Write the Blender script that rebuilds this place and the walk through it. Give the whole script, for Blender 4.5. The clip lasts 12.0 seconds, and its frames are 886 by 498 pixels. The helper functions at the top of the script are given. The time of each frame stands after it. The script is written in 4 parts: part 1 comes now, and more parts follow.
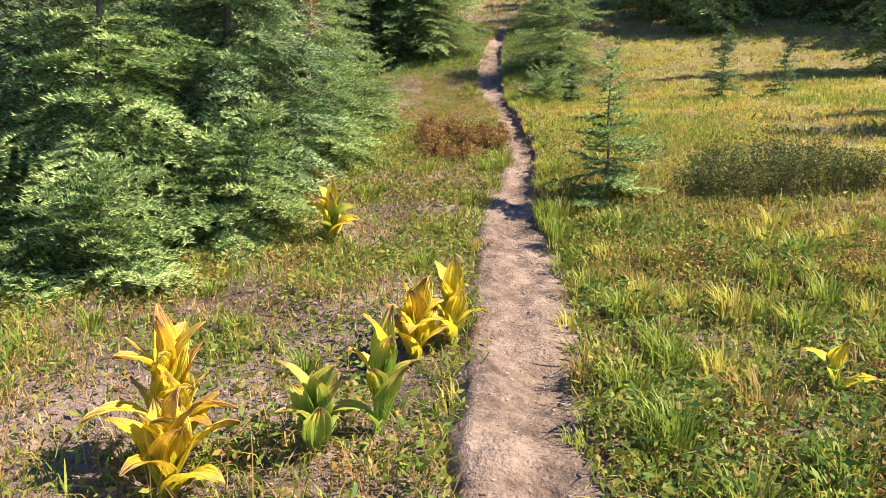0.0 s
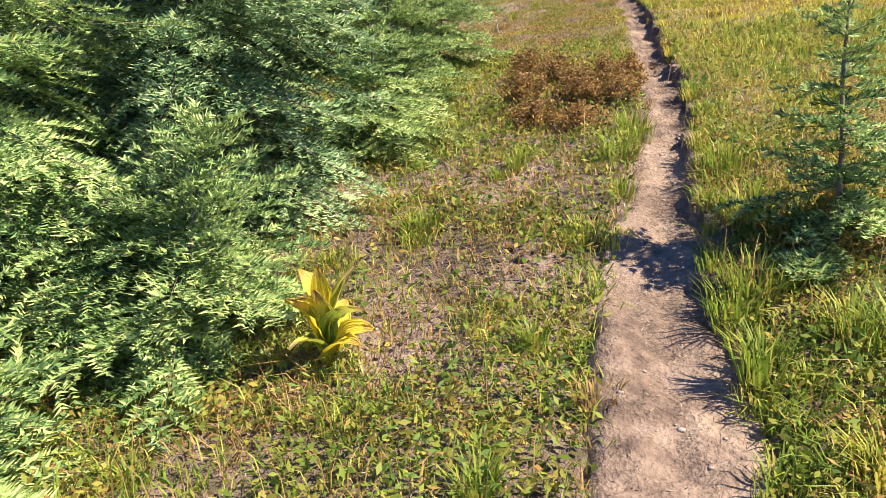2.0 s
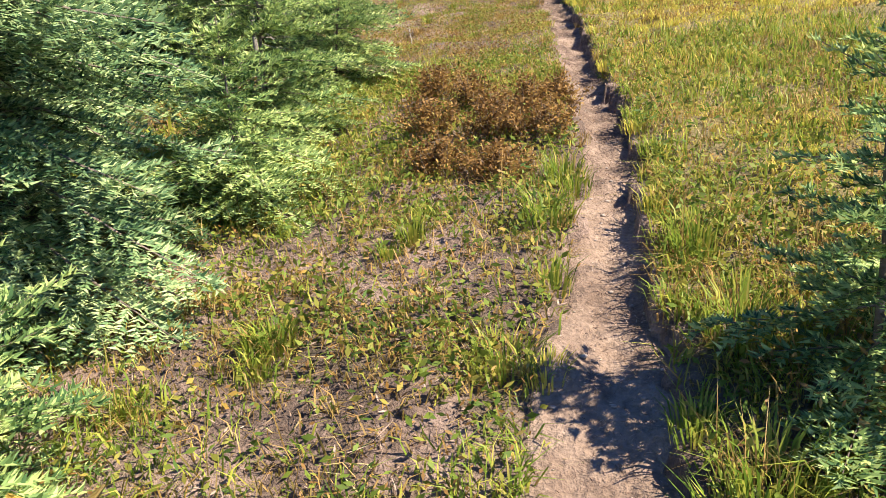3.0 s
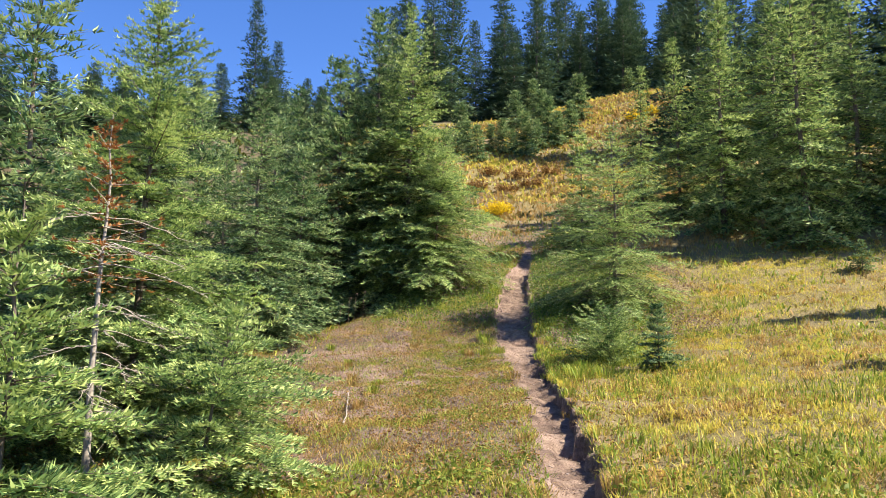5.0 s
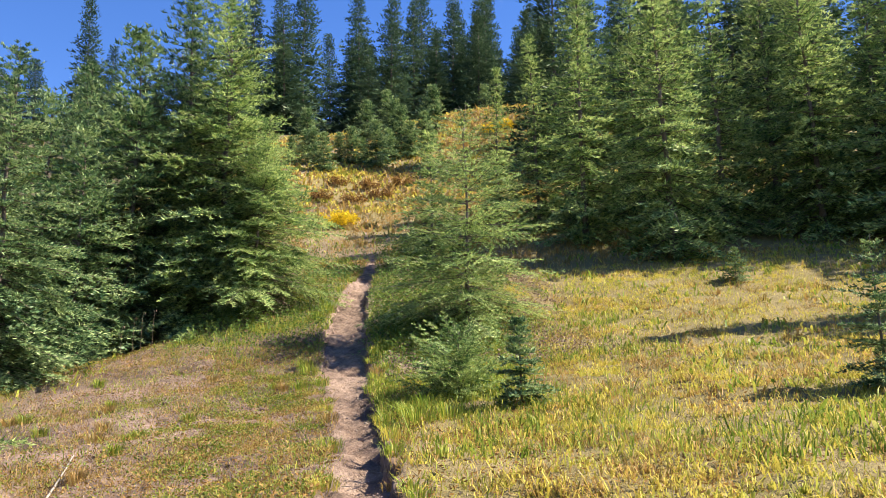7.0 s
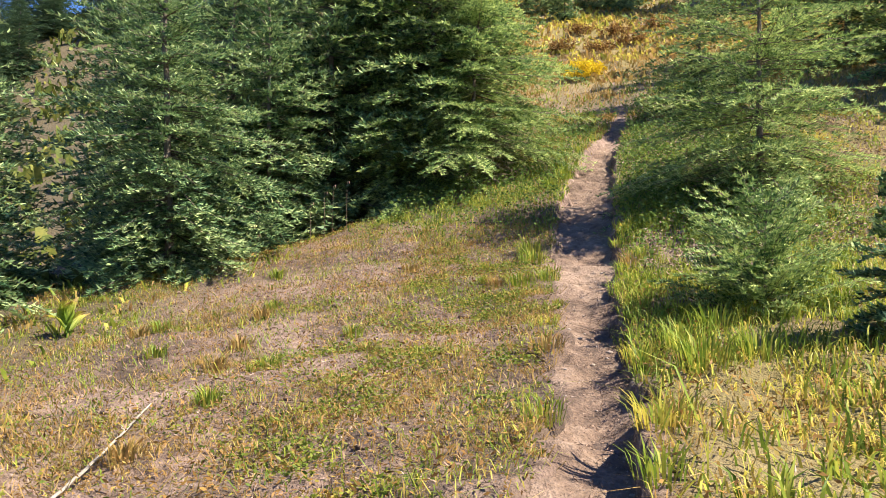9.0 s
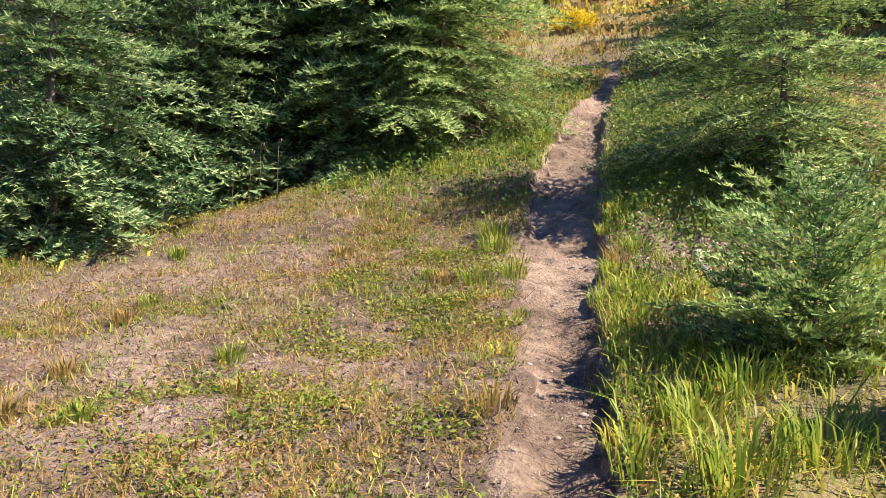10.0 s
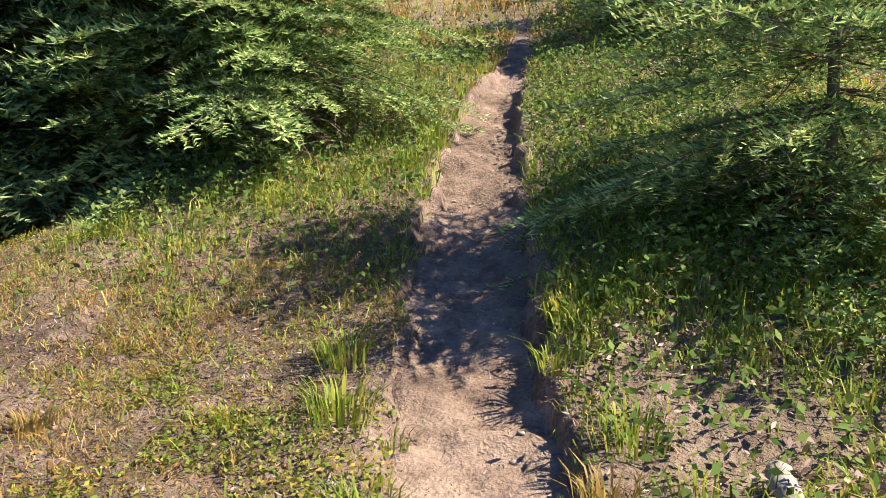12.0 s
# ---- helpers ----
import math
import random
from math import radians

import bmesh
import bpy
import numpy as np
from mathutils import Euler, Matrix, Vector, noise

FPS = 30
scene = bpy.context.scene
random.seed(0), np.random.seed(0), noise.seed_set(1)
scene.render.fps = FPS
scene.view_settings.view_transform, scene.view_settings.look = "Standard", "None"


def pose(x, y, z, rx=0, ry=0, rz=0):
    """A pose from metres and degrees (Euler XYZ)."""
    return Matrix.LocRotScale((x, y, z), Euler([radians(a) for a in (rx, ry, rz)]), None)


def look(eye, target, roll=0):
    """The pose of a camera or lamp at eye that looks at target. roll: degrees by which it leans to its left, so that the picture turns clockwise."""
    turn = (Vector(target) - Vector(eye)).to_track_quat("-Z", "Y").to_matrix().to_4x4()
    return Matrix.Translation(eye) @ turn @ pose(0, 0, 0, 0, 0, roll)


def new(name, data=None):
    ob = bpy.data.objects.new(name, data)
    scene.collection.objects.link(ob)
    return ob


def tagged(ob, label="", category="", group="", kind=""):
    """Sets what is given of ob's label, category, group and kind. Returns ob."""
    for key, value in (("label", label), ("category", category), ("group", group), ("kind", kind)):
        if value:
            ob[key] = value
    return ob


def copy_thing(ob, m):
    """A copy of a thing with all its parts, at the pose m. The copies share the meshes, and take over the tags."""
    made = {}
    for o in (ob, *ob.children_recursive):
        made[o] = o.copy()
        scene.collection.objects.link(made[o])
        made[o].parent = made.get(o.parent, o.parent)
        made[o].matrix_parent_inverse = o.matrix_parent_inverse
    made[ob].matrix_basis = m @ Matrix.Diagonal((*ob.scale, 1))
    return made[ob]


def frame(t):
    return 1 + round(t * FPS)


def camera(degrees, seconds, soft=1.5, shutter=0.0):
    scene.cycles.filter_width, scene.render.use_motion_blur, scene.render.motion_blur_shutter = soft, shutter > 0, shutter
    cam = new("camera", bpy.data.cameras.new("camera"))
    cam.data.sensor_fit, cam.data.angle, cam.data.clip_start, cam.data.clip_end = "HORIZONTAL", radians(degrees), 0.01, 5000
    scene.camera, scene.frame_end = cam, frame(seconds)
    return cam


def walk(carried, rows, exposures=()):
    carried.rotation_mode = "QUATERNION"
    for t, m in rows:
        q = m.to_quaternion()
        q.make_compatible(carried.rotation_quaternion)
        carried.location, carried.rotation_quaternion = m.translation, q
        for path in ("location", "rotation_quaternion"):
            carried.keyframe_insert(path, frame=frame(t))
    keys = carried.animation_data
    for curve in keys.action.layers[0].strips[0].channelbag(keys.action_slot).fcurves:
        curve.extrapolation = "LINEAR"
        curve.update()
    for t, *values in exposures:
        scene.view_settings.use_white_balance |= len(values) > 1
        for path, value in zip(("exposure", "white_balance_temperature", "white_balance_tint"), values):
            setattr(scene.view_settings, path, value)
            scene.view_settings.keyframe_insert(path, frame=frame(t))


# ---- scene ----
cam = camera(58.6, 12.0, soft=0.8, shutter=0.0)
PATH = [
    (0.0, (0.423, 0.328, 1.464), (0.269, 3.694, 1.018), 1.9),
    (0.5, (0.369, 1.112, 1.591), (0.177, 4.471, 1.103), -0.0),
    (1.0, (0.355, 1.957, 1.809), (-0.071, 5.282, 1.243), -1.8),
    (1.5, (0.379, 2.837, 1.998), (-0.167, 6.101, 1.219), -2.0),
    (2.0, (0.484, 3.68, 2.152), (-0.224, 6.878, 1.234), -3.3),
    (2.5, (0.486, 4.498, 2.261), (-0.175, 7.689, 1.292), -4.3),
    (2.7, (0.507, 4.816, 2.263), (-0.065, 8.022, 1.289), -4.2),
    (4.3, (0.484, 7.415, 2.263), (0.315, 10.807, 2.099), -1.8),
    (4.5, (0.476, 7.67, 2.322), (0.221, 11.06, 2.383), -0.8),
    (5.0, (0.481, 8.371, 2.521), (0.196, 11.72, 3.034), 0.5),
    (5.5, (0.595, 9.078, 2.599), (0.515, 12.418, 3.232), 0.1),
    (6.0, (0.648, 9.768, 2.662), (0.858, 13.08, 3.402), 0.3),
    (6.5, (0.845, 10.521, 2.728), (1.243, 13.789, 3.58), -0.9),
    (7.0, (0.938, 11.21, 2.679), (1.255, 14.54, 3.289), -1.2),
    (7.5, (0.991, 12.019, 2.732), (1.02, 15.393, 3.143), 0.7),
    (7.7, (1.015, 12.43, 2.739), (0.826, 15.803, 3.118), 0.8),
    (9.3, (0.996, 14.936, 2.997), (0.212, 18.244, 2.997), -1.0),
    (9.5, (0.977, 15.325, 3.024), (0.19, 18.632, 2.98), -0.7),
    (10.0, (0.993, 16.181, 3.193), (0.291, 19.506, 3.082), 0.7),
    (10.5, (0.938, 16.981, 3.442), (0.228, 20.3, 3.249), 0.1),
    (11.0, (0.802, 17.841, 3.643), (0.173, 21.167, 3.322), -0.8),
    (11.5, (0.865, 18.7, 3.817), (0.581, 22.068, 3.442), -0.9),
    (12.0, (0.743, 19.502, 3.929), (0.483, 22.88, 3.635), -0.6),
]
walk(cam, [(t, look(eye, target, roll)) for t, eye, target, roll in PATH], [(0.0, 1.57, 6950, 13), (12.0, 1.57, 6950, 13)])

# ---- light: a clear autumn day, sun high on the right ----
SUN_AZ, SUN_EL = -8.0, 50.0        # degrees from +x towards +y (minus: behind), degrees above the horizon
world = bpy.data.worlds.new("sky")
scene.world = world
world.use_nodes = True
wn, wl = world.node_tree.nodes, world.node_tree.links
sky = wn.new("ShaderNodeTexSky")
sky.sky_type, sky.sun_disc = "NISHITA", False
sky.sun_elevation, sky.sun_rotation = radians(SUN_EL), radians(90.0 - SUN_AZ)
sky.altitude, sky.air_density, sky.dust_density, sky.ozone_density = 2000, 1.0, 0.1, 3.0
deep = wn.new("ShaderNodeHueSaturation")
deep.inputs["Saturation"].default_value = 1.25
deep.inputs["Hue"].default_value = 0.512
wl.new(sky.outputs["Color"], deep.inputs["Color"])
# a few small white clouds over the ridge ahead
wc, wm, wz, wr = wn.new("ShaderNodeTexCoord"), wn.new("ShaderNodeVectorMath"), wn.new("ShaderNodeTexNoise"), wn.new("ShaderNodeMapRange")
wm.operation = "DOT_PRODUCT"
wm.inputs[1].default_value = Vector((0.14, 0.845, 0.522)).normalized()
wl.new(wc.outputs["Generated"], wm.inputs[0])
wr.inputs["From Min"].default_value, wr.inputs["From Max"].default_value = 0.993, 0.9997
wl.new(wm.outputs["Value"], wr.inputs["Value"])
wz.inputs["Scale"].default_value, wz.inputs["Detail"].default_value, wz.inputs["Roughness"].default_value = 9.0, 8.0, 0.55
wl.new(wc.outputs["Generated"], wz.inputs["Vector"])
wa, ws, wx = wn.new("ShaderNodeMath"), wn.new("ShaderNodeMapRange"), wn.new("ShaderNodeMix")
wa.operation = "MULTIPLY"
wl.new(wr.outputs[0], wa.inputs[0])
wl.new(wz.outputs["Fac"], wa.inputs[1])
ws.inputs["From Min"].default_value, ws.inputs["From Max"].default_value = 0.36, 0.6
wl.new(wa.outputs[0], ws.inputs["Value"])
wx.data_type = "RGBA"
wx.inputs[7].default_value = (3.0, 3.1, 3.3, 1)
wl.new(ws.outputs[0], wx.inputs[0])
wl.new(deep.outputs["Color"], wx.inputs[6])
wl.new(wx.outputs[2], wn["Background"].inputs["Color"])
wn["Background"].inputs["Strength"].default_value = 0.095
sun = new("sun", bpy.data.lights.new("sun", "SUN"))
sun.data.energy, sun.data.angle, sun.data.color = 5.0, radians(0.5), (1.0, 0.93, 0.78)
a, e = radians(SUN_AZ), radians(SUN_EL)
sun.matrix_world = look((math.cos(e) * math.cos(a) * 50, math.cos(e) * math.sin(a) * 50, math.sin(e) * 50), (0, 0, 0))

# ---- materials ----
def node_mat(name):
    m = bpy.data.materials.new(name)
    m.use_nodes = True
    return m, m.node_tree.nodes, m.node_tree.links, m.node_tree.nodes["Principled BSDF"]


def ramp(n, stops):
    r = n.new("ShaderNodeValToRGB")
    els = r.color_ramp.elements
    while len(els) < len(stops):
        els.new(0.5)
    for el, (p, c) in zip(els, stops):
        el.position, el.color = p, (*c, 1)
    return r


def noise_tex(n, l, scale, detail=6, rough=0.6):
    co, t = n.new("ShaderNodeTexCoord"), n.new("ShaderNodeTexNoise")
    t.inputs["Scale"].default_value, t.inputs["Detail"].default_value, t.inputs["Roughness"].default_value = scale, detail, rough
    l.new(co.outputs["Object"], t.inputs["Vector"])
    return t


def mixed(n, l, a_out, b_out, fac, mode="MIX"):
    m = n.new("ShaderNodeMix")
    m.data_type, m.blend_type = "RGBA", mode
    for k, v in ((6, a_out), (7, b_out), (0, fac)):
        if isinstance(v, float):
            m.inputs[k].default_value = v
        elif isinstance(v, tuple):
            m.inputs[k].default_value = (*v, 1)
        else:
            l.new(v, m.inputs[k])
    return m.outputs[2]


def bump(n, l, bsdf, height, strength, distance):
    b = n.new("ShaderNodeBump")
    b.inputs["Strength"].default_value, b.inputs["Distance"].default_value = strength, distance
    l.new(height, b.inputs["Height"])
    l.new(b.outputs[0], bsdf.inputs["Normal"])


def earth(name, stops, fine, coarse, rough=0.95, relief=0.03):
    """Soil: large stains, fine grains and crumbs; deep stops also paint hollows as if shaded."""
    m, n, l, b = node_mat(name)
    t1, t2, t3 = noise_tex(n, l, coarse), noise_tex(n, l, fine, 8, 0.7), noise_tex(n, l, fine * 6, 3, 0.6)
    r1 = ramp(n, stops)
    l.new(mixed(n, l, t1.outputs["Fac"], t2.outputs["Fac"], 0.5), r1.inputs[0])
    r2 = ramp(n, [(0.3, (0.45, 0.42, 0.4)), (0.5, (1, 1, 1)), (0.72, (1.25, 1.22, 1.18))])
    l.new(t3.outputs["Fac"], r2.inputs[0])
    l.new(mixed(n, l, r1.outputs[0], r2.outputs[0], 0.5, "MULTIPLY"), b.inputs["Base Color"])
    b.inputs["Roughness"].default_value = rough
    bump(n, l, b, mixed(n, l, t2.outputs["Fac"], t3.outputs["Fac"], 0.5), 0.9, relief)
    return m


def foliage(name, stops, scale=1.2, glow=0.35, rough=0.5, tint=(1.0, 1.0, 1.0)):
    """Leaves and needles: each one has its own tone, whole patches drift in hue, and the sun shines through."""
    m, n, l, b = node_mat(name)
    g = n.new("ShaderNodeNewGeometry")
    t = noise_tex(n, l, scale, 3, 0.6)
    mx = n.new("ShaderNodeMath")
    mx.operation = "MULTIPLY_ADD"
    l.new(t.outputs["Fac"], mx.inputs[0])
    mx.inputs[1].default_value = 1.3
    mx.inputs[2].default_value = -0.45
    ad = n.new("ShaderNodeMath")
    ad.operation = "MULTIPLY_ADD"
    l.new(g.outputs["Random Per Island"], ad.inputs[0])
    ad.inputs[1].default_value = 0.6
    l.new(mx.outputs[0], ad.inputs[2])
    r = ramp(n, stops)
    l.new(ad.outputs[0], r.inputs[0])
    l.new(r.outputs[0], b.inputs["Base Color"])
    b.inputs["Roughness"].default_value = rough
    b.inputs["Specular IOR Level"].default_value = 0.15
    tr = n.new("ShaderNodeBsdfTranslucent")
    l.new(mixed(n, l, r.outputs[0], tint, 1.0, "MULTIPLY"), tr.inputs["Color"])
    mixs = n.new("ShaderNodeMixShader")
    mixs.inputs[0].default_value = glow
    l.new(b.outputs[0], mixs.inputs[1])
    l.new(tr.outputs[0], mixs.inputs[2])
    l.new(mixs.outputs[0], n["Material Output"].inputs["Surface"])
    return m


def wood(name, c1, c2, scale=30.0):
    m, n, l, b = node_mat(name)
    t, t2 = noise_tex(n, l, scale, 8, 0.7), noise_tex(n, l, scale * 0.2, 3)
    r = ramp(n, [(0.3, c1), (0.7, c2)])
    l.new(mixed(n, l, t.outputs["Fac"], t2.outputs["Fac"], 0.4), r.inputs[0])
    l.new(r.outputs[0], b.inputs["Base Color"])
    b.inputs["Roughness"].default_value = 0.9
    bump(n, l, b, t.outputs["Fac"], 0.8, 0.01)
    return m


# darkest stop: stained earth, and the shade of small pits painted in
M_SOIL = earth("soil", [(0.36, (0.04, 0.026, 0.02)), (0.47, (0.115, 0.077, 0.06)), (0.54, (0.2, 0.138, 0.112)), (0.66, (0.33, 0.24, 0.2))], 9.0, 0.9, relief=0.06)
sn, sl = M_SOIL.node_tree.nodes, M_SOIL.node_tree.links
sb = sn["Principled BSDF"]
soil_col = sb.inputs["Base Color"].links[0].from_socket
for cover, tone in (("thatch", (0.085, 0.068, 0.032)), ("gold", (0.2, 0.165, 0.045))):
    at = sn.new("ShaderNodeAttribute")
    at.attribute_name = cover
    soil_col = mixed(sn, sl, soil_col, tone, at.outputs["Fac"])
sl.new(soil_col, sb.inputs["Base Color"])
# strong contrast also paints the shading of ruts into the dirt colour
M_TRAIL = earth("trail_dust", [(0.38, (0.06, 0.038, 0.028)), (0.48, (0.15, 0.1, 0.074)), (0.6, (0.26, 0.187, 0.143))], 7.0, 1.6, relief=0.05)
M_BARK = wood("bark", (0.05, 0.038, 0.03), (0.19, 0.15, 0.125))
M_GREY = wood("bleached_wood", (0.13, 0.11, 0.095), (0.4, 0.36, 0.31), 22.0)
M_TWIG = wood("twig", (0.10, 0.07, 0.05), (0.24, 0.18, 0.13))
M_STONE = earth("stone", [(0.3, (0.16, 0.13, 0.115)), (0.5, (0.28, 0.23, 0.2)), (0.7, (0.38, 0.33, 0.3))], 20.0, 4.0, 0.9, 0.004)
M_FIR = foliage("fir_needles", [(0.2, (0.03, 0.075, 0.036)), (0.5, (0.155, 0.255, 0.112)), (0.8, (0.42, 0.51, 0.24))], 1.5, 0.22, 0.4)
# lighter tone for hemlocks, and for firs whose sunlit look is put into the colour
M_HEM_LITFIR = foliage("hemlock_lit_fir_needles", [(0.2, (0.05, 0.11, 0.04)), (0.5, (0.24, 0.35, 0.122)), (0.8, (0.52, 0.6, 0.23))], 1.8, 0.28, 0.42)
M_FAR = foliage("far_needles", [(0.1, (0.024, 0.055, 0.036)), (0.5, (0.06, 0.11, 0.06)), (0.9, (0.13, 0.185, 0.09))], 0.4, 0.2, 0.5)
M_RUST = foliage("dead_needles", [(0.1, (0.13, 0.05, 0.02)), (0.5, (0.3, 0.12, 0.04)), (0.9, (0.42, 0.24, 0.09))], 6.0, 0.3, 0.6)
M_GREEN = foliage("green_grass", [(0.1, (0.08, 0.14, 0.018)), (0.45, (0.2, 0.28, 0.042)), (0.75, (0.38, 0.38, 0.065)), (1.0, (0.52, 0.4, 0.12))], 4.5, 0.42, 0.45)
M_GOLD = foliage("golden_grass", [(0.0, (0.19, 0.245, 0.025)), (0.35, (0.42, 0.4, 0.075)), (0.65, (0.56, 0.46, 0.09)), (1.0, (0.46, 0.29, 0.09))], 1.1, 0.42, 0.5)
M_DRY = foliage("dry_grass", [(0.1, (0.16, 0.13, 0.04)), (0.4, (0.32, 0.23, 0.075)), (0.7, (0.4, 0.24, 0.085)), (1.0, (0.52, 0.44, 0.23))], 3.5, 0.4, 0.55)
M_FORB = foliage("forb_leaves", [(0.1, (0.07, 0.12, 0.02)), (0.45, (0.17, 0.23, 0.04)), (0.8, (0.32, 0.28, 0.06)), (1.0, (0.36, 0.18, 0.055))], 3.0, 0.4, 0.55)
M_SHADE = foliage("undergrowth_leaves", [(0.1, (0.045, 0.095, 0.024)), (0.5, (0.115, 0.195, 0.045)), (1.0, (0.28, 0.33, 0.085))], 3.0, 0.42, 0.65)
M_RED = foliage("russet_leaves", [(0.1, (0.1, 0.05, 0.02)), (0.4, (0.21, 0.118, 0.04)), (0.7, (0.35, 0.2, 0.065)), (1.0, (0.44, 0.36, 0.11))], 5.0, 0.35, 0.5)
M_HEATH = foliage("heather_leaves", [(0.1, (0.04, 0.06, 0.015)), (0.5, (0.1, 0.13, 0.03)), (1.0, (0.24, 0.22, 0.05))], 4.0, 0.25, 0.5)
M_YSHRUB = foliage("yellow_shrub_leaves", [(0.1, (0.45, 0.34, 0.02)), (0.6, (0.75, 0.56, 0.03)), (1.0, (0.8, 0.66, 0.1))], 4.0, 0.4, 0.5)
M_LITTER = foliage("litter", [(0.1, (0.1, 0.06, 0.045)), (0.5, (0.25, 0.17, 0.13)), (1.0, (0.45, 0.36, 0.3))], 4.0, 0.05, 0.9)


def lily_mat(name, stops):
    """Pleated leaf: long veins, green at the base, yellow to brown towards the tip."""
    m, n, l, b = node_mat(name)
    uv = n.new("ShaderNodeUVMap")
    sep = n.new("ShaderNodeSeparateXYZ")
    l.new(uv.outputs[0], sep.inputs[0])
    t = noise_tex(n, l, 9.0, 5, 0.65)
    f = n.new("ShaderNodeMath")
    f.operation = "MULTIPLY_ADD"
    l.new(t.outputs["Fac"], f.inputs[0])
    f.inputs[1].default_value = 0.4
    l.new(sep.outputs["Y"], f.inputs[2])
    w = n.new("ShaderNodeTexWave")
    w.inputs["Scale"].default_value, w.inputs["Distortion"].default_value = 5.5, 1.0
    l.new(uv.outputs[0], w.inputs["Vector"])
    r = ramp(n, stops)
    l.new(f.outputs[0], r.inputs[0])
    vein = ramp(n, [(0.2, (0.6, 0.68, 0.5)), (0.55, (1, 1, 1))])
    l.new(w.outputs["Fac"], vein.inputs[0])
    col = mixed(n, l, r.outputs[0], vein.outputs[0], 0.55, "MULTIPLY")
    l.new(col, b.inputs["Base Color"])
    b.inputs["Roughness"].default_value = 0.45
    bump(n, l, b, w.outputs["Fac"], 0.6, 0.004)
    tr = n.new("ShaderNodeBsdfTranslucent")
    l.new(col, tr.inputs["Color"])
    ms = n.new("ShaderNodeMixShader")
    ms.inputs[0].default_value = 0.5
    l.new(b.outputs[0], ms.inputs[1])
    l.new(tr.outputs[0], ms.inputs[2])
    l.new(ms.outputs[0], n["Material Output"].inputs["Surface"])
    return m


M_LILY = lily_mat("lily_leaf_yellow", [(0.25, (0.5, 0.5, 0.05)), (0.5, (0.8, 0.62, 0.05)), (0.95, (0.88, 0.68, 0.08)), (1.0, (0.72, 0.5, 0.12))])
M_LILYG = lily_mat("lily_leaf_green", [(0.3, (0.22, 0.36, 0.05)), (0.7, (0.45, 0.52, 0.09)), (0.95, (0.7, 0.6, 0.12)), (1.0, (0.55, 0.4, 0.14))])
M_LILYO = lily_mat("lily_leaf_orange", [(0.25, (0.65, 0.5, 0.05)), (0.6, (0.8, 0.55, 0.05)), (0.95, (0.82, 0.5, 0.06)), (1.0, (0.6, 0.33, 0.1))])

# ---- mesh helpers ----
U = 1.7          # metres in one unit of the plan
rng = np.random.default_rng(7)


def bulk(name, verts, tris, mat, uvs=None):
    """One mesh from arrays of corners and triangles."""
    me = bpy.data.meshes.new(name)
    verts, tris = np.asarray(verts, np.float32), np.asarray(tris, np.int32)
    me.vertices.add(len(verts))
    me.vertices.foreach_set("co", verts.ravel())
    me.loops.add(tris.size)
    me.loops.foreach_set("vertex_index", tris.ravel())
    me.polygons.add(len(tris))
    me.polygons.foreach_set("loop_start", np.arange(0, tris.size, 3, dtype=np.int32))
    me.polygons.foreach_set("loop_total", np.full(len(tris), 3, np.int32))
    me.materials.append(mat)
    if uvs is not None:
        layer = me.uv_layers.new(name="UVMap")
        layer.data.foreach_set("uv", np.asarray(uvs, np.float32)[tris.ravel()].ravel())
    me.update(calc_edges=True)
    return me


def part(name, me, parent, label=""):
    ob = new(name, me)
    ob.parent = parent
    return tagged(ob, label)


def smooth(me):
    me.polygons.foreach_set("use_smooth", [True] * len(me.polygons))
    return me


def grid_tris(nu, nv):
    i, j = np.meshgrid(np.arange(nu - 1), np.arange(nv - 1), indexing="ij")
    a0 = (i * nv + j).ravel()
    b0, c0, d0 = a0 + 1, a0 + nv + 1, a0 + nv
    return np.concatenate([np.stack([a0, d0, c0], 1), np.stack([a0, c0, b0], 1)])


def tube(points, radii, sides=7):
    """Corners and triangles of a tapered tube along points."""
    P = np.asarray(points, float)
    R = np.asarray(radii, float)
    T = np.gradient(P, axis=0)
    T /= np.linalg.norm(T, axis=1)[:, None] + 1e-9
    ref = np.where(np.abs(T[:, 2:3]) > 0.9, np.array([[1.0, 0, 0]]), np.array([[0, 0, 1.0]]))
    A = np.cross(T, ref)
    A /= np.linalg.norm(A, axis=1)[:, None] + 1e-9
    B = np.cross(T, A)
    th = np.linspace(0, 2 * np.pi, sides + 1)
    V = P[:, None] + R[:, None, None] * (np.cos(th)[None, :, None] * A[:, None] + np.sin(th)[None, :, None] * B[:, None])
    return V.reshape(-1, 3), grid_tris(len(P), sides + 1)


def joined(pieces):
    vs, ts, k = [], [], 0
    for v, t in pieces:
        vs.append(v)
        ts.append(t + k)
        k += len(v)
    return np.concatenate(vs), np.concatenate(ts)


def value_noise(x, y, s, seed=0):
    """Smooth noise in 0..1 over the plan."""
    x, y = np.asarray(x) / s + 37.1 * seed, np.asarray(y) / s + 11.7 * seed
    xi, yi = np.floor(x), np.floor(y)
    fx, fy = x - xi, y - yi
    fx, fy = fx * fx * (3 - 2 * fx), fy * fy * (3 - 2 * fy)
    h = lambda p, q: np.modf(np.abs(np.sin(p * 127.1 + q * 311.7 + seed * 17.3) * 43758.5453))[0]
    return (h(xi, yi) * (1 - fx) + h(xi + 1, yi) * fx) * (1 - fy) + (h(xi, yi + 1) * (1 - fx) + h(xi + 1, yi + 1) * fx) * fy


def step(v, lo, hi):
    return np.clip((v - lo) / (hi - lo), 0, 1)


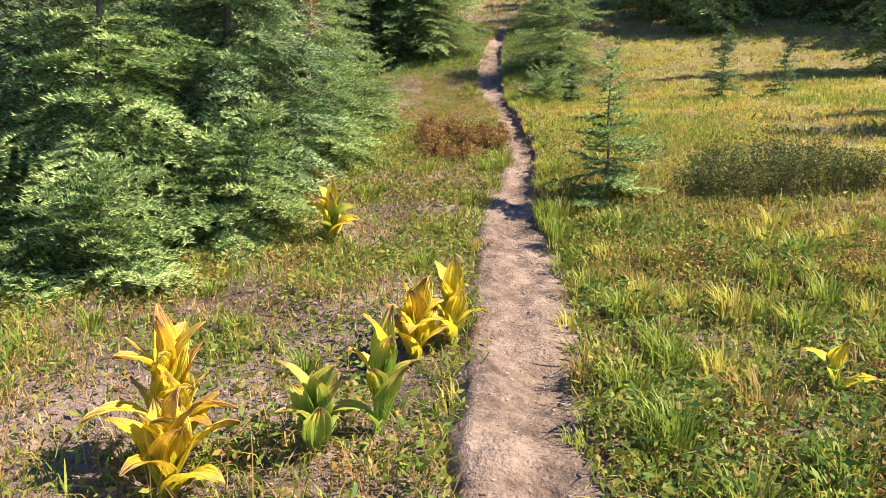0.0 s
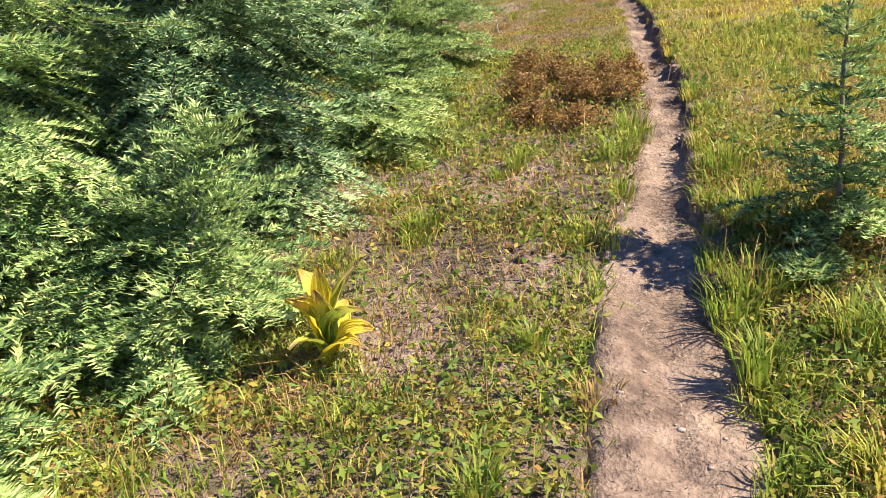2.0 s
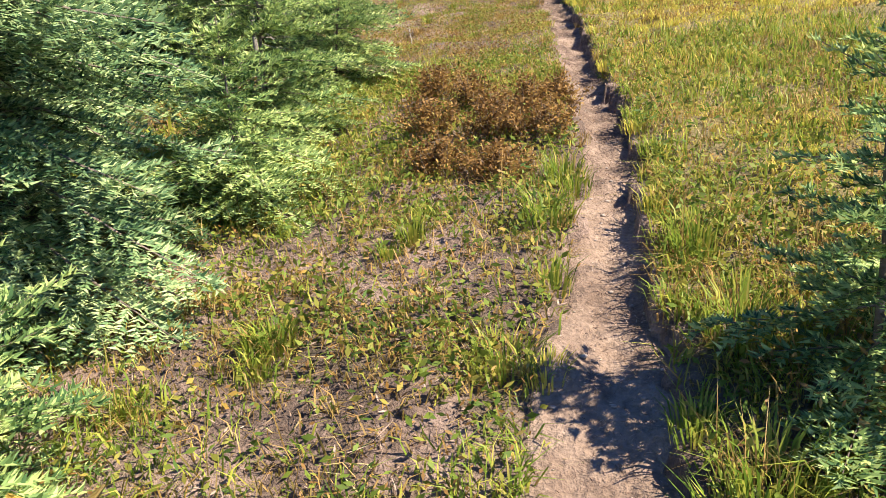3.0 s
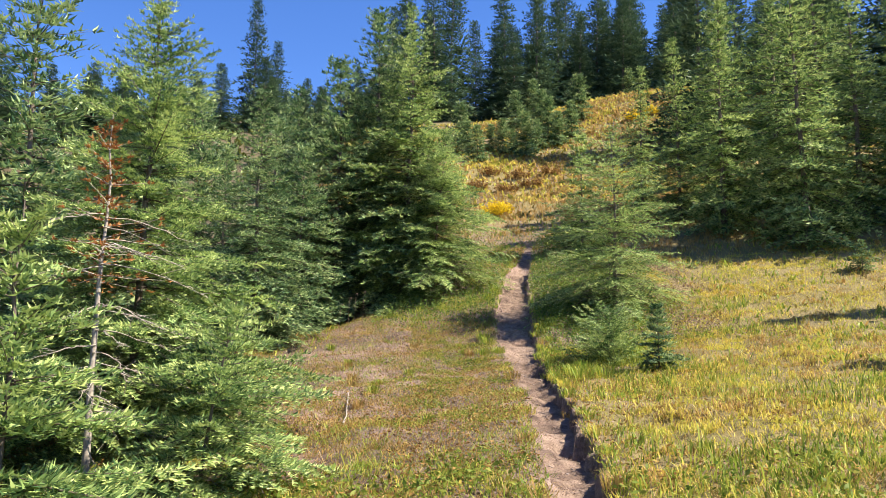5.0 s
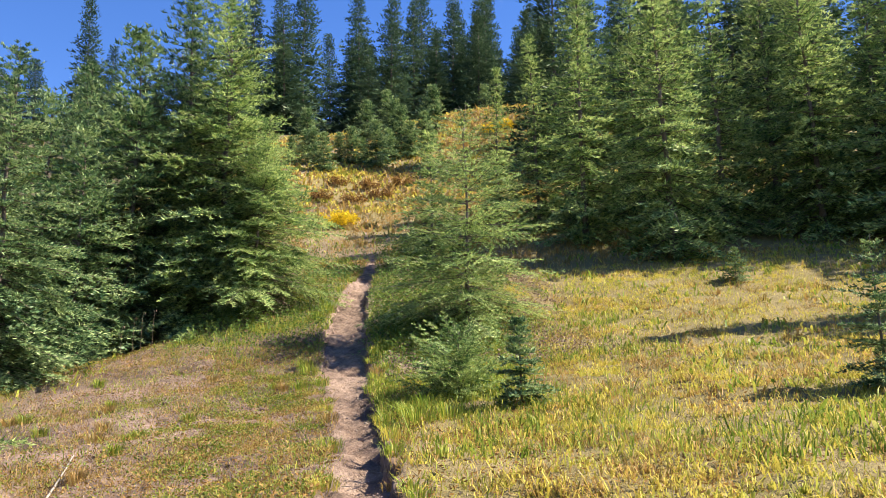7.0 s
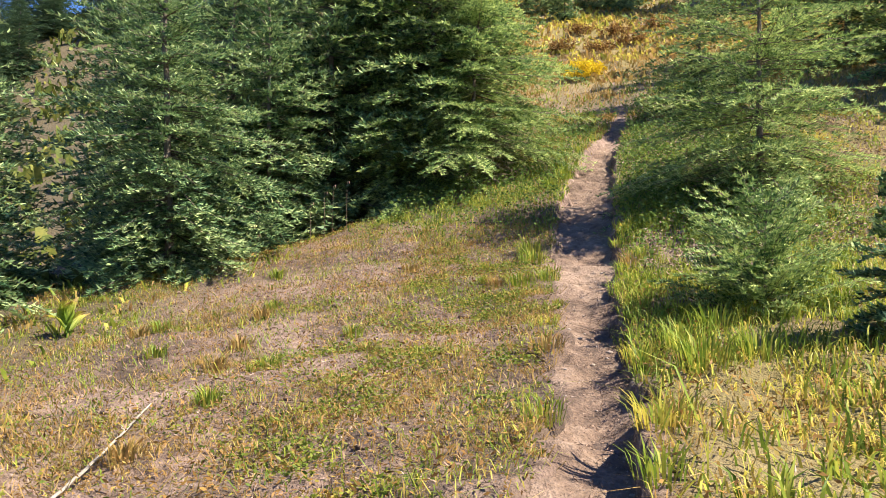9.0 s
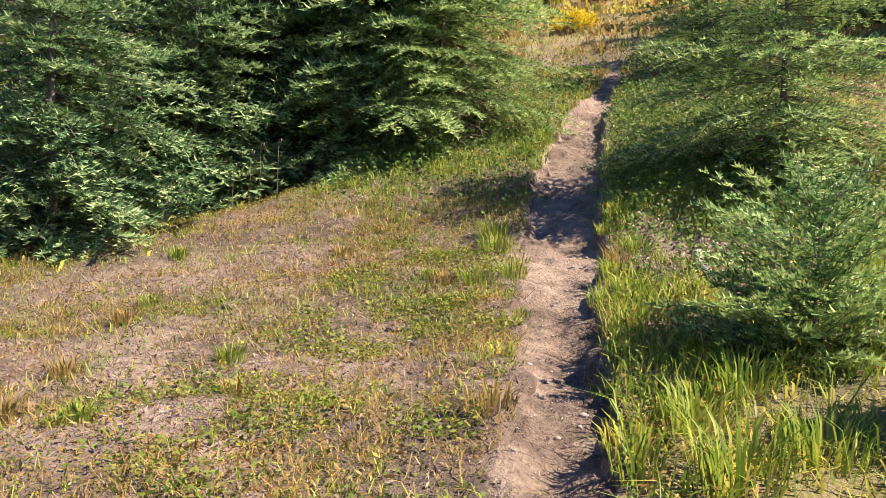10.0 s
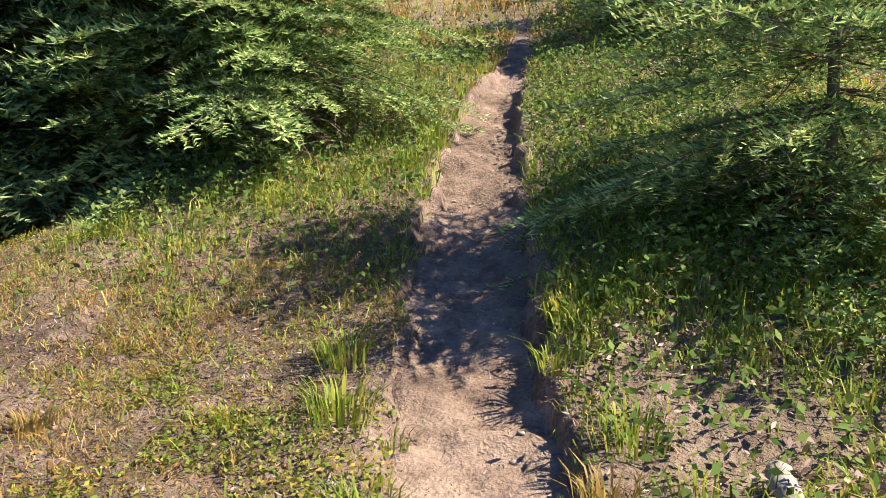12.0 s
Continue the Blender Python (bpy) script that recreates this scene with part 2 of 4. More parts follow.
# ---- terrain ----
RISE_Y = np.array([-400, -5, 0.2, 4, 4.58, 5.7, 6.26, 8, 9.5, 11.24, 11.83, 12.8, 13.5, 14.36, 15.3, 16.5, 22.8, 30, 36, 45, 60, 90, 150, 2500]) * U
RISE_Z = (np.array([-40, 0, 0.5, 0.9, 1.04, 1.2, 1.29, 1.52, 1.7, 1.88, 1.96, 2.16, 2.29, 2.6, 2.96, 3.35, 5.8, 9.3, 12.0, 14.5, 18.2, 25, 32, 60]) - 0.5) * U
TRAIL_Y = np.array([-6, 0, 1.76, 2.2, 2.87, 3.85, 4.6, 5.4, 5.9, 6.3, 7.5, 8.6, 9.5, 10.5, 11.4, 12.3, 13, 14, 14.8, 15.3, 15.8, 16.5, 17.1, 18.3, 20, 22, 26, 34]) * U
TRAIL_X = np.array([0.36, 0.36, 0.385, 0.40, 0.42, 0.445, 0.42, 0.50, 0.54, 0.57, 0.55, 0.53, 0.52, 0.525, 0.485, 0.415, 0.395, 0.34, 0.33, 0.345, 0.35, 0.44, 0.53, 0.62, 0.5, 0.5, 1.0, 2.5]) * U
TRAIL_W = np.array([0.23, 0.23, 0.23, 0.24, 0.28, 0.31, 0.27, 0.22, 0.2, 0.2, 0.21, 0.21, 0.23, 0.23, 0.23, 0.26, 0.32, 0.41, 0.39, 0.38, 0.36, 0.32, 0.22, 0.02, 0.02, 0.02, 0.02, 0.02]) * U * 0.9


def trail_mid(y):
    k = np.linspace(-0.35, 0.35, 5)
    return sum(np.interp(y + d, TRAIL_Y, TRAIL_X) for d in k) / 5


def trail_width(y):
    return np.interp(y, TRAIL_Y, TRAIL_W)


def slope_z(x, y):
    """The hillside without the trail."""
    k = np.linspace(-0.7, 0.7, 5)
    z = sum(np.interp(y + d, RISE_Y, RISE_Z) for d in k) / 5
    d = x - 0.51
    near = np.clip(1 - (y - 27) / 25, 0.0, 1)
    side = np.where(d > 0, 0.075 * np.minimum(d, 30), near * 0.06 * np.maximum(d, -60))
    left = -0.05 * near * np.clip(-d - 2.5, 0, 20)
    knoll = 1.6 * np.exp(-(((x - 10) / 9) ** 2 + ((y - 54) / 9) ** 2))
    # the bench beside the path stays level to its crest, then drops away under the firs
    bench = 0.085 * np.clip(-d - 0.8, 0, 5) * step(y, 16.5, 20.0) * step(26.0 - y, 0, 2.0)
    crest = 22.8 + 0.5 * (x + 4.3)
    drop = 0.6 * step(y - crest, 0, 3.0) * step(-x, 1.4, 4.4) * step(40 - y, 0, 8)
    return z + side + left + knoll + bench - drop


def ground_z(x, y):
    x, y = np.asarray(x, float), np.asarray(y, float)
    z = slope_z(x, y)
    far = np.clip(np.hypot(x, y - 12) / 60, 0, 1)
    z = z + 0.10 * (value_noise(x, y, 1.3, 1) - 0.5) + 0.075 * (value_noise(x, y, 0.37, 2) - 0.5) + 0.04 * (value_noise(x, y, 0.15, 3) - 0.5)
    z = z + far * 2.0 * (value_noise(x, y, 14.0, 4) - 0.5)
    d = (x - trail_mid(y)) / (trail_width(y) / 2 + 0.075 * (value_noise(x, y, 0.2, 5) - 0.5) * 2 + 0.06 * (value_noise(x, y, 0.7, 9) - 0.5) * 2)
    cut = np.where(d > 0, np.clip((1.24 - d) / 0.3, 0, 1), np.clip((1.42 + d) / 0.58, 0, 1))
    cut = cut * cut * (3 - 2 * cut) * step(29.6 - y, 0, 1.2)
    rim = 0.006 + 0.042 * step(y, 12.0, 17.0) * step(26.0 - y, 0, 3.0)
    lip = rim * (0.55 + 0.9 * value_noise(x, y, 0.5, 10)) * step(d, 0.95, 1.3) * np.exp(-(np.clip(d - 1.3, 0, 99) / 3.0) ** 2) * step(30.0 - y, 0, 2.0)
    base = slope_z(x, y) - 0.17
    return z * (1 - cut) + base * cut + lip


def trail_z(x, y):
    d = (x - trail_mid(y)) / (trail_width(y) / 2)
    z = slope_z(x, y) - 0.085 + 0.012 * step(16.0 - y, 0, 4.0) - 0.02 * np.clip(d, -1, 1)
    treads = 0.085 * (value_noise(0.45 * x + 0.3 * y, y, 0.21, 12) - 0.5)
    return z + treads - 0.03 * (1 - np.clip(np.abs(d), 0, 1)) + 0.06 * (value_noise(x, y, 0.33, 6) - 0.5) + 0.045 * (value_noise(x, y, 0.11, 7) - 0.5) + 0.014 * (value_noise(x, y, 0.045, 8) - 0.5)


def reach(lo, hi, step, far):
    mid = list(np.arange(lo, hi, step))
    s, up, down = step, [hi], [lo]
    while up[-1] < far:
        s *= 1.13
        up.append(up[-1] + s)
    s = step
    while down[-1] > -far:
        s *= 1.16
        down.append(down[-1] - s)
    return np.array(down[:0:-1] + mid + up)


gx, gy = reach(-3.2, 4.2, 0.06, 2500), reach(-0.5, 27.0, 0.055, 2500)
gx = np.unique(np.concatenate([gx[(gx < -0.3) | (gx > 1.5)], np.arange(-0.3, 1.5, 0.03)]))
X, Y = np.meshgrid(gx, gy, indexing="ij")
ground_me = bulk("ground", np.stack([X, Y, ground_z(X, Y)], -1).reshape(-1, 3), grid_tris(len(gx), len(gy)), M_SOIL)
ty = np.arange(-3.0, 29.3, 0.04)
tv = np.linspace(-1.3, 1.3, 32)
TY, TV = np.meshgrid(ty, tv, indexing="ij")
TX = trail_mid(TY) + TV * (trail_width(TY) * 0.5 + 0.09)
trail_me = bulk("trail", np.stack([TX, TY, trail_z(TX, TY) - 0.25 * np.clip(np.abs(TV) - 0.95, 0, 1)], -1).reshape(-1, 3), grid_tris(len(ty), len(tv)), M_TRAIL)
trail_me.flip_normals()
tagged(new("trail", smooth(trail_me)), "narrow dusty footpath of trodden pinkish dirt", "path", kind="structure")

# ---- conifers ----
def conifer_arrays(seed, H, R, branches, needle, gap, twig_gap, droop=0.35, stub=0.015, lean=(0, 0), low=0.05, ragged=0.36, flat=0.8, one_side=0.0, power=0.85, wide=0.2, tiers=0, taper=0.2):
    """A conifer at the origin: trunk and limbs, and its needles as slender blades along twigs."""
    r = np.random.default_rng(seed)
    tiers = tiers or max(9, int(H / 0.3))
    s = np.linspace(0, 1, 12)
    wob = np.cumsum(r.normal(0, 0.012 * H, (12, 2)), 0) * 0.4
    axis = np.stack([lean[0] * s ** 1.5 * H + wob[:, 0] * s, lean[1] * s ** 1.5 * H + wob[:, 1] * s, s * H - 0.15 * (s == 0)], 1)
    rad = 0.010 * H * (1 - s) ** 0.9 + 0.003
    rad[0] *= 1.35
    woods, limbs, NV = [tube(axis, rad, 8)], [], []
    lobes = r.uniform(0.72, 1.22, (7, 9))
    for i in range(branches):
        u = ((i + r.uniform(0, 1)) / branches) ** 1.15
        u = low + (0.985 - low) * (math.floor(u * tiers) + r.uniform(0, 0.5)) / tiers
        az = i * 2.39996 + r.normal(0, 0.3)
        L = R * ((1 - u) ** power) * r.uniform(1 - ragged, 1 + ragged * 0.6) * (0.55 + 0.45 * min(1, u / 0.18)) + 2 * stub * H * (1 - u) + stub * H
        L *= lobes[min(6, int(u * 7)), int((az % (2 * math.pi)) / (2 * math.pi) * 9) % 9]
        if one_side and math.cos(az) < 0:
            L *= 1 - one_side
        root = np.array([np.interp(u, s, axis[:, k]) for k in range(3)])
        el = radians(-12 + 55 * u ** 1.5 + r.normal(0, 7))
        n = 7
        q = np.linspace(0, 1, n)
        out = np.array([math.cos(az), math.sin(az)])
        sag = droop * (1 - 0.7 * u)
        hor = q * L * math.cos(el)
        ver = q * L * math.sin(el) - sag * L * q ** 1.6 + 0.35 * sag * L * q ** 3.5
        side = r.normal(0, 0.06) * L * q ** 2
        P = root + np.stack([hor * out[0] - side * out[1], hor * out[1] + side * out[0], ver], 1)
        if L > 0.12 * R:
            limbs.append(tube(P[::2], np.maximum(0.0018 * H * (1 - q) * (0.3 + L / R) + 0.0015, 0.0015)[::2], 3))
        nt = max(3, int(L / twig_gap))
        tq = np.linspace(0.12, 1.0, nt)
        base = np.stack([np.interp(tq, q, P[:, k]) for k in range(3)], 1)
        tang = np.stack([np.interp(tq, q, np.gradient(P, axis=0)[:, k]) for k in range(3)], 1)
        tang /= np.linalg.norm(tang, axis=1)[:, None] + 1e-9
        sid = np.stack([-tang[:, 1], tang[:, 0], 0 * tq], 1)
        sid /= np.linalg.norm(sid, axis=1)[:, None] + 1e-9
        up = np.cross(tang, sid) * -1
        up *= np.sign(up[:, 2:3] + 1e-9)
        for sg in (-1, 1):
            ln = (0.36 * L * (1 - tq) ** 0.7 * np.clip(tq / 0.3, 0.35, 1) + 1.3 * needle) * r.uniform(0.6, 1.2, nt) * (1 - 0.25 * u)
            d = tang * r.uniform(0.5, 0.95, (nt, 1)) + sg * sid * r.uniform(0.6, 1.0, (nt, 1)) + up * r.normal(0.0, 0.22, (nt, 1))
            d[-1] = tang[-1] + sg * sid[-1] * 0.25
            d /= np.linalg.norm(d, axis=1)[:, None]
            k = np.maximum(2, (ln / gap).astype(int))
            idx = np.repeat(np.arange(nt), k)
            f = (np.arange(len(idx)) - np.repeat(np.cumsum(k) - k, k) + 0.5) / np.repeat(k, k)
            pos = base[idx] + d[idx] * (f * ln[idx])[:, None]
            pos[:, 2] -= (f ** 2) * ln[idx] * 0.22
            NV.append(np.concatenate([pos, d[idx], up[idx], np.full((len(idx), 1), 1 - taper * u)], 1))
    D = np.concatenate(NV)
    pos, d, up = D[:, 0:3], D[:, 3:6], D[:, 6:9]
    sid = np.cross(d, up)
    blades = []
    every = (pos, d, up, sid, D)
    for sg in (-1, 1, 0):
        if sg == 0:
            pos, d, up, sid, D = (v[::3] for v in every)
        n = len(pos)
        nd = d * r.uniform(0.45, 0.95, (n, 1)) + sg * sid * r.uniform(0.45, 1.0, (n, 1)) + up * (r.uniform(-0.1, 0.55, (n, 1)) * flat if sg else r.uniform(0.5, 1.0, (n, 1)))
        nd /= np.linalg.norm(nd, axis=1)[:, None]
        ln = needle * r.uniform(0.7, 1.25, (n, 1)) * D[:, 9:10]
        wd = np.cross(nd, (up if sg else sid) + 0.3 * r.normal(0, 1, (n, 3)))
        wd /= np.linalg.norm(wd, axis=1)[:, None] + 1e-9
        wid = needle * wide * r.uniform(0.6, 1.2, (n, 1)) * D[:, 9:10]
        blades.append(np.stack([pos - wd * wid, pos + wd * wid, pos + nd * ln], 1))
    B = np.concatenate(blades).reshape(-1, 3)
    T = np.arange(len(B)).reshape(-1, 3)
    return joined(woods), joined(limbs), (B, T)


def conifer(name, label, x, y, seed, H, R, branches, needle, gap, twig_gap, mat=None, bark=None, turn=0.0, group="", **kw):
    """One standing conifer in plan units; trunk with limbs, and crown."""
    W, L, N = conifer_arrays(seed, H * U, R * U, branches, needle, gap, twig_gap, **kw)
    x, y = x * U, y * U
    ob = new(name)
    ob.matrix_world = pose(x, y, float(ground_z(x, y)) - 0.03, 0, 0, turn)
    tagged(ob, label, "tree", group)
    part("trunk", smooth(bulk("trunk", *W, bark or M_BARK)), ob)
    tagged(part("branchwork", smooth(bulk("branchwork", *L, bark or M_BARK)), ob), kind="stuff")
    tagged(part("crown", bulk("crown", *N, mat or M_FIR), ob), kind="stuff")
    return ob


def again(ob, x, y, size, turn):
    x, y = x * U, y * U
    m = pose(x, y, float(ground_z(x, y)) - 0.05, 0, 0, turn)
    c = copy_thing(ob, m)
    c.scale = (size * 1.0, size * 1.0, size)
    return c


NEAR = dict(needle=0.055, gap=0.017, twig_gap=0.068, wide=0.18)
MID = dict(needle=0.13, gap=0.05, twig_gap=0.18, wide=0.2)
# young hemlocks and firs beside the first bend
conifer("hemlock", "bright green young hemlock with soft drooping boughs", -1.85, 4.45, 11, 2.5, 0.85, 230, mat=M_HEM_LITFIR, droop=0.45, **NEAR)
pale_fir = conifer("fir", "dark green fir with a pale scaly trunk", -1.42, 5.3, 12, 3.4, 0.85, 260, mat=M_FIR, droop=0.4, **NEAR)
conifer("hemlock", "low spreading hemlock with boughs reaching over the grass", -1.1, 4.4, 13, 0.72, 0.66, 120, mat=M_HEM_LITFIR, droop=0.1, lean=(0.3, -0.1), **NEAR)
conifer("hemlock", "low hemlock sweeping its boughs down the bank", -1.5, 3.65, 33, 0.62, 0.62, 110, mat=M_HEM_LITFIR, droop=0.15, lean=(0.2, -0.1), **NEAR)
conifer("hemlock", "low ragged hemlock at the foot of the firs", -2.1, 3.3, 34, 0.9, 0.7, 120, mat=M_HEM_LITFIR, droop=0.25, **NEAR)
# near firs facing the sun wear the lighter needles to look sunlit
conifer("fir", "slender fir sapling with blue-green needles", -1.02, 6.9, 14, 1.2, 0.55, 150, mat=M_HEM_LITFIR, droop=0.15, **NEAR)
dying = conifer("fir", "dying fir with a grey trunk and rust-coloured twigs", -1.52, 8.25, 15, 1.75, 0.42, 46, mat=M_RUST, bark=M_GREY, droop=0.5, needle=0.05, gap=0.05, twig_gap=0.16, wide=0.25, ragged=0.7, low=0.55)
conifer("fir", "tall green fir with tiered boughs", -1.9, 9.4, 19, 2.85, 1.0, 260, mat=M_HEM_LITFIR, droop=0.25, **NEAR)
conifer("hemlock", "low grey-green hemlock thicket under the firs", -0.9, 6.1, 16, 0.75, 0.5, 90, mat=M_HEM_LITFIR, droop=0.3, **NEAR)
conifer("sapling", "small hemlock sapling standing beside the path", 0.95, 4.66, 17, 0.86, 0.3, 70, mat=M_HEM_LITFIR, droop=-0.05, needle=0.045, gap=0.011, twig_gap=0.05, ragged=0.7, low=0.03, tiers=13, power=0.85)
conifer("hemlock", "green hemlock with layered boughs at the meadow edge", -1.0, 8.2, 18, 0.85, 0.7, 90, mat=M_HEM_LITFIR, droop=0.15, lean=(0.12, 0), **NEAR)
# the gate of trees further up
conifer("fir", "dense green fir with sunlit lower boughs", -2.55, 13.5, 21, 3.1, 0.78, 230, mat=M_FIR, droop=0.3, needle=0.075, gap=0.025, twig_gap=0.115, wide=0.2)
clump_fir = conifer("fir", "tall dark fir in a close clump", -1.15, 15.9, 22, 4.3, 1.15, 270, mat=M_HEM_LITFIR, droop=0.35, needle=0.09, gap=0.032, twig_gap=0.13, wide=0.2)
conifer("fir", "tall dark fir in a close clump", -1.7, 16.3, 23, 4.5, 1.2, 280, mat=M_FIR, droop=0.35, **MID)
conifer("fir", "tall dark fir in a close clump", -2.15, 15.7, 24, 3.9, 1.15, 260, mat=M_FIR, droop=0.3, **MID)
lean_hem = conifer("hemlock", "light green hemlock leaning over the path", -0.75, 15.55, 25, 2.3, 1.05, 170, mat=M_HEM_LITFIR, droop=0.3, lean=(0.05, 0), needle=0.06, gap=0.021, twig_gap=0.11, wide=0.17, low=0.17, power=0.75)
hem = conifer("hemlock", "pale green hemlock with a bare dead leader", 1.5, 14.15, 26, 2.3, 1.12, 210, mat=M_HEM_LITFIR, droop=0.14, needle=0.06, gap=0.025, twig_gap=0.12, wide=0.17, low=0.03, power=0.85, ragged=0.5)
conifer("hemlock", "slim hemlock behind another beside the path", 1.42, 17.3, 27, 1.95, 0.5, 100, mat=M_HEM_LITFIR, droop=0.3, **MID)
conifer("hemlock", "bushy young hemlock with feathery tips", 1.13, 11.8, 28, 0.46, 0.36, 90, mat=M_HEM_LITFIR, droop=-0.7, needle=0.04, gap=0.013, twig_gap=0.06, power=0.35, low=0.02, wide=0.2)
conifer("fir_sapling", "tiny dark fir sapling in golden grass", 1.435, 11.22, 29, 0.55, 0.17, 80, mat=M_FIR, droop=0.0, needle=0.05, gap=0.016, twig_gap=0.05, wide=0.26)
conifer("fir_sapling", "small upright fir sapling in golden grass", 3.25, 10.55, 30, 0.85, 0.27, 80, mat=M_FIR, droop=0.0, needle=0.04, gap=0.011, twig_gap=0.06, wide=0.24)
conifer("fir_sapling", "small fir sapling in the meadow", 3.88, 10.2, 31, 0.6, 0.22, 70, mat=M_FIR, droop=0.0, needle=0.045, gap=0.014, twig_gap=0.07, wide=0.24)
conifer("fir_sapling", "small fir sapling at the shaded meadow edge", 4.59, 14.9, 32, 0.4, 0.2, 60, mat=M_FIR, droop=0.0, needle=0.045, gap=0.014, twig_gap=0.07, wide=0.24)
# forest edge in the lighter needles: sun and haze put into the colour
big = conifer("fir", "tall fir at the dark edge of the forest", 4.6, 16.6, 41, 4.7, 0.8, 210, mat=M_HEM_LITFIR, droop=0.35, low=0.02, group="forest edge firs", **MID)
big2 = conifer("fir", "tall fir at the dark edge of the forest", 3.75, 17.8, 42, 4.3, 0.68, 190, mat=M_HEM_LITFIR, droop=0.35, low=0.02, group="forest edge firs", **MID)
# firs beyond the right edge are unseen, added to shade meadow and forest foot
for k, (x, y, s) in enumerate([(7.1, 17.2, 1.02), (5.8, 17.6, 1.05), (8.2, 17.4, 1.0), (6.5, 12.7, 0.95), (7.1, 12.0, 0.8), (5.1, 19.2, 1.15), (7.6, 19.3, 1.15), (6.4, 20.5, 1.25), (9.6, 16.9, 1.1), (5.6, 7.2, 0.75), (5.35, 6.3, 0.7), (10.0, 19.0, 1.2), (9.4, 14.4, 0.9), (9.2, 18.3, 1.6), (10.4, 17.3, 1.7), (11.4, 16.0, 1.5), (11.8, 18.6, 1.8), (9.0, 20.4, 1.7), (8.0, 16.2, 1.15), (3.3, 18.9, 0.8), (4.2, 19.2, 1.0), (2.9, 20.4, 0.7), (9.4, 15.4, 1.5)]):
    again((big, big2)[k % 2], x, y, s, 40 + 67 * k)
back = conifer("fir", "dark fir deep in the wood", -3.3, 6.3, 43, 3.6, 1.1, 190, mat=M_FIR, droop=0.35, low=0.02, group="dark firs behind", **MID)
for k, (x, y, s) in enumerate([(-3.1, 8.3, 0.85), (-3.15, 10.2, 1.0), (-4.4, 12.2, 0.75), (-4.0, 15.2, 1.0), (-3.2, 17.2, 0.95), (-4.6, 4.6, 1.0), (-5.2, 8.8, 0.9), (-2.9, 4.3, 0.8), (-3.9, 2.4, 0.9), (-2.4, 7.1, 0.85), (-5.6, 15.0, 0.9), (-6.0, 11.5, 0.8), (-3.3, 14.4, 0.75), (-3.1, 12.0, 0.6), (-2.9, 16.4, 1.0), (-2.95, 15.2, 0.9), (-2.45, 14.9, 0.75)]):
    again(back, x, y, s, 25 + 83 * k)

# far forest on the upper slope
def far_fir(seed, H, R):
    W, L, N = conifer_arrays(seed, H, R, 220, 0.6, 0.27, 0.6, droop=0.55, low=0.02, ragged=0.45, flat=0.7, power=1.25, wide=0.18, tiers=30, taper=0.65, stub=0.006)
    ob = new("far_fir")
    tagged(ob, "tall dark spire-shaped fir on the upper slope", "tree", "upper slope firs")
    part("trunk", bulk("trunk", *W, M_BARK), ob)
    tagged(part("crown", bulk("crown", *N, M_FAR), ob), kind="stuff")
    return ob


kinds = [far_fir(60 + k, 15.0, 2.6 + 0.35 * k) for k in range(4)]
spots = []
for dx, dz, D in [(-0.085, 0.57, 38), (-0.011, 0.535, 40), (0.032, 0.5, 44), (0.07, 0.557, 42), (0.112, 0.542, 43), (0.15, 0.5, 44), (0.197, 0.488, 45), (0.235, 0.51, 42),
                  (-0.359, 0.516, 46), (-0.327, 0.449, 47), (0.246, 0.62, 20), (0.411, 0.64, 21), (-0.05, 0.47, 46), (0.09, 0.48, 50), (0.175, 0.45, 52), (0.3, 0.58, 30), (0.5, 0.62, 24), (0.6, 0.6, 22)]:
    x, y, top = (0.53 + dx * D) * U, (6.12 + D) * U, (2.36 - 0.5 + dz * D) * U
    spots.append((x, y, max(3.0, top - float(ground_z(x, y)))))
r2 = np.random.default_rng(5)
for k in range(48):
    x, y = r2.uniform(-70, 75), r2.uniform(58, 120)
    if abs(x - 10) < 9 and y < 66 or x < 6 and y < 72 and x > -34:
        continue
    spots.append((x, y, r2.uniform(7, 15) if x > -10 else r2.uniform(4, 8)))
for k in range(36):
    spots.append((r2.uniform(-9, 42), r2.uniform(67, 88), r2.uniform(9, 14.5)))
for k in range(32):
    spots.append((r2.uniform(-75, -14), r2.uniform(42, 85), r2.uniform(3.5, 6.5)))
for k in range(26):
    spots.append((r2.uniform(-36, -8), r2.uniform(46, 62), r2.uniform(3.0, 5.0)))
for k in range(22):
    spots.append((r2.uniform(14, 48), r2.uniform(34, 62), r2.uniform(8, 13)))
for k, (x, y, h) in enumerate(spots):
    m = pose(x, y, float(ground_z(x, y)) - 0.2, 0, 0, 77 * k)
    ob = kinds[k] if k < 4 else copy_thing(kinds[k % 4], m)
    ob.matrix_world = m
    ob.scale = (h / 15 * 0.7 + 0.3, h / 15 * 0.7 + 0.3, h / 15)
mid = conifer("young_fir", "young green fir on the open slope", 0.75, 27.0, 51, 1.35, 0.42, 90, mat=M_FIR, droop=0.2, needle=0.17, gap=0.065, twig_gap=0.18, group="young firs on the slope")
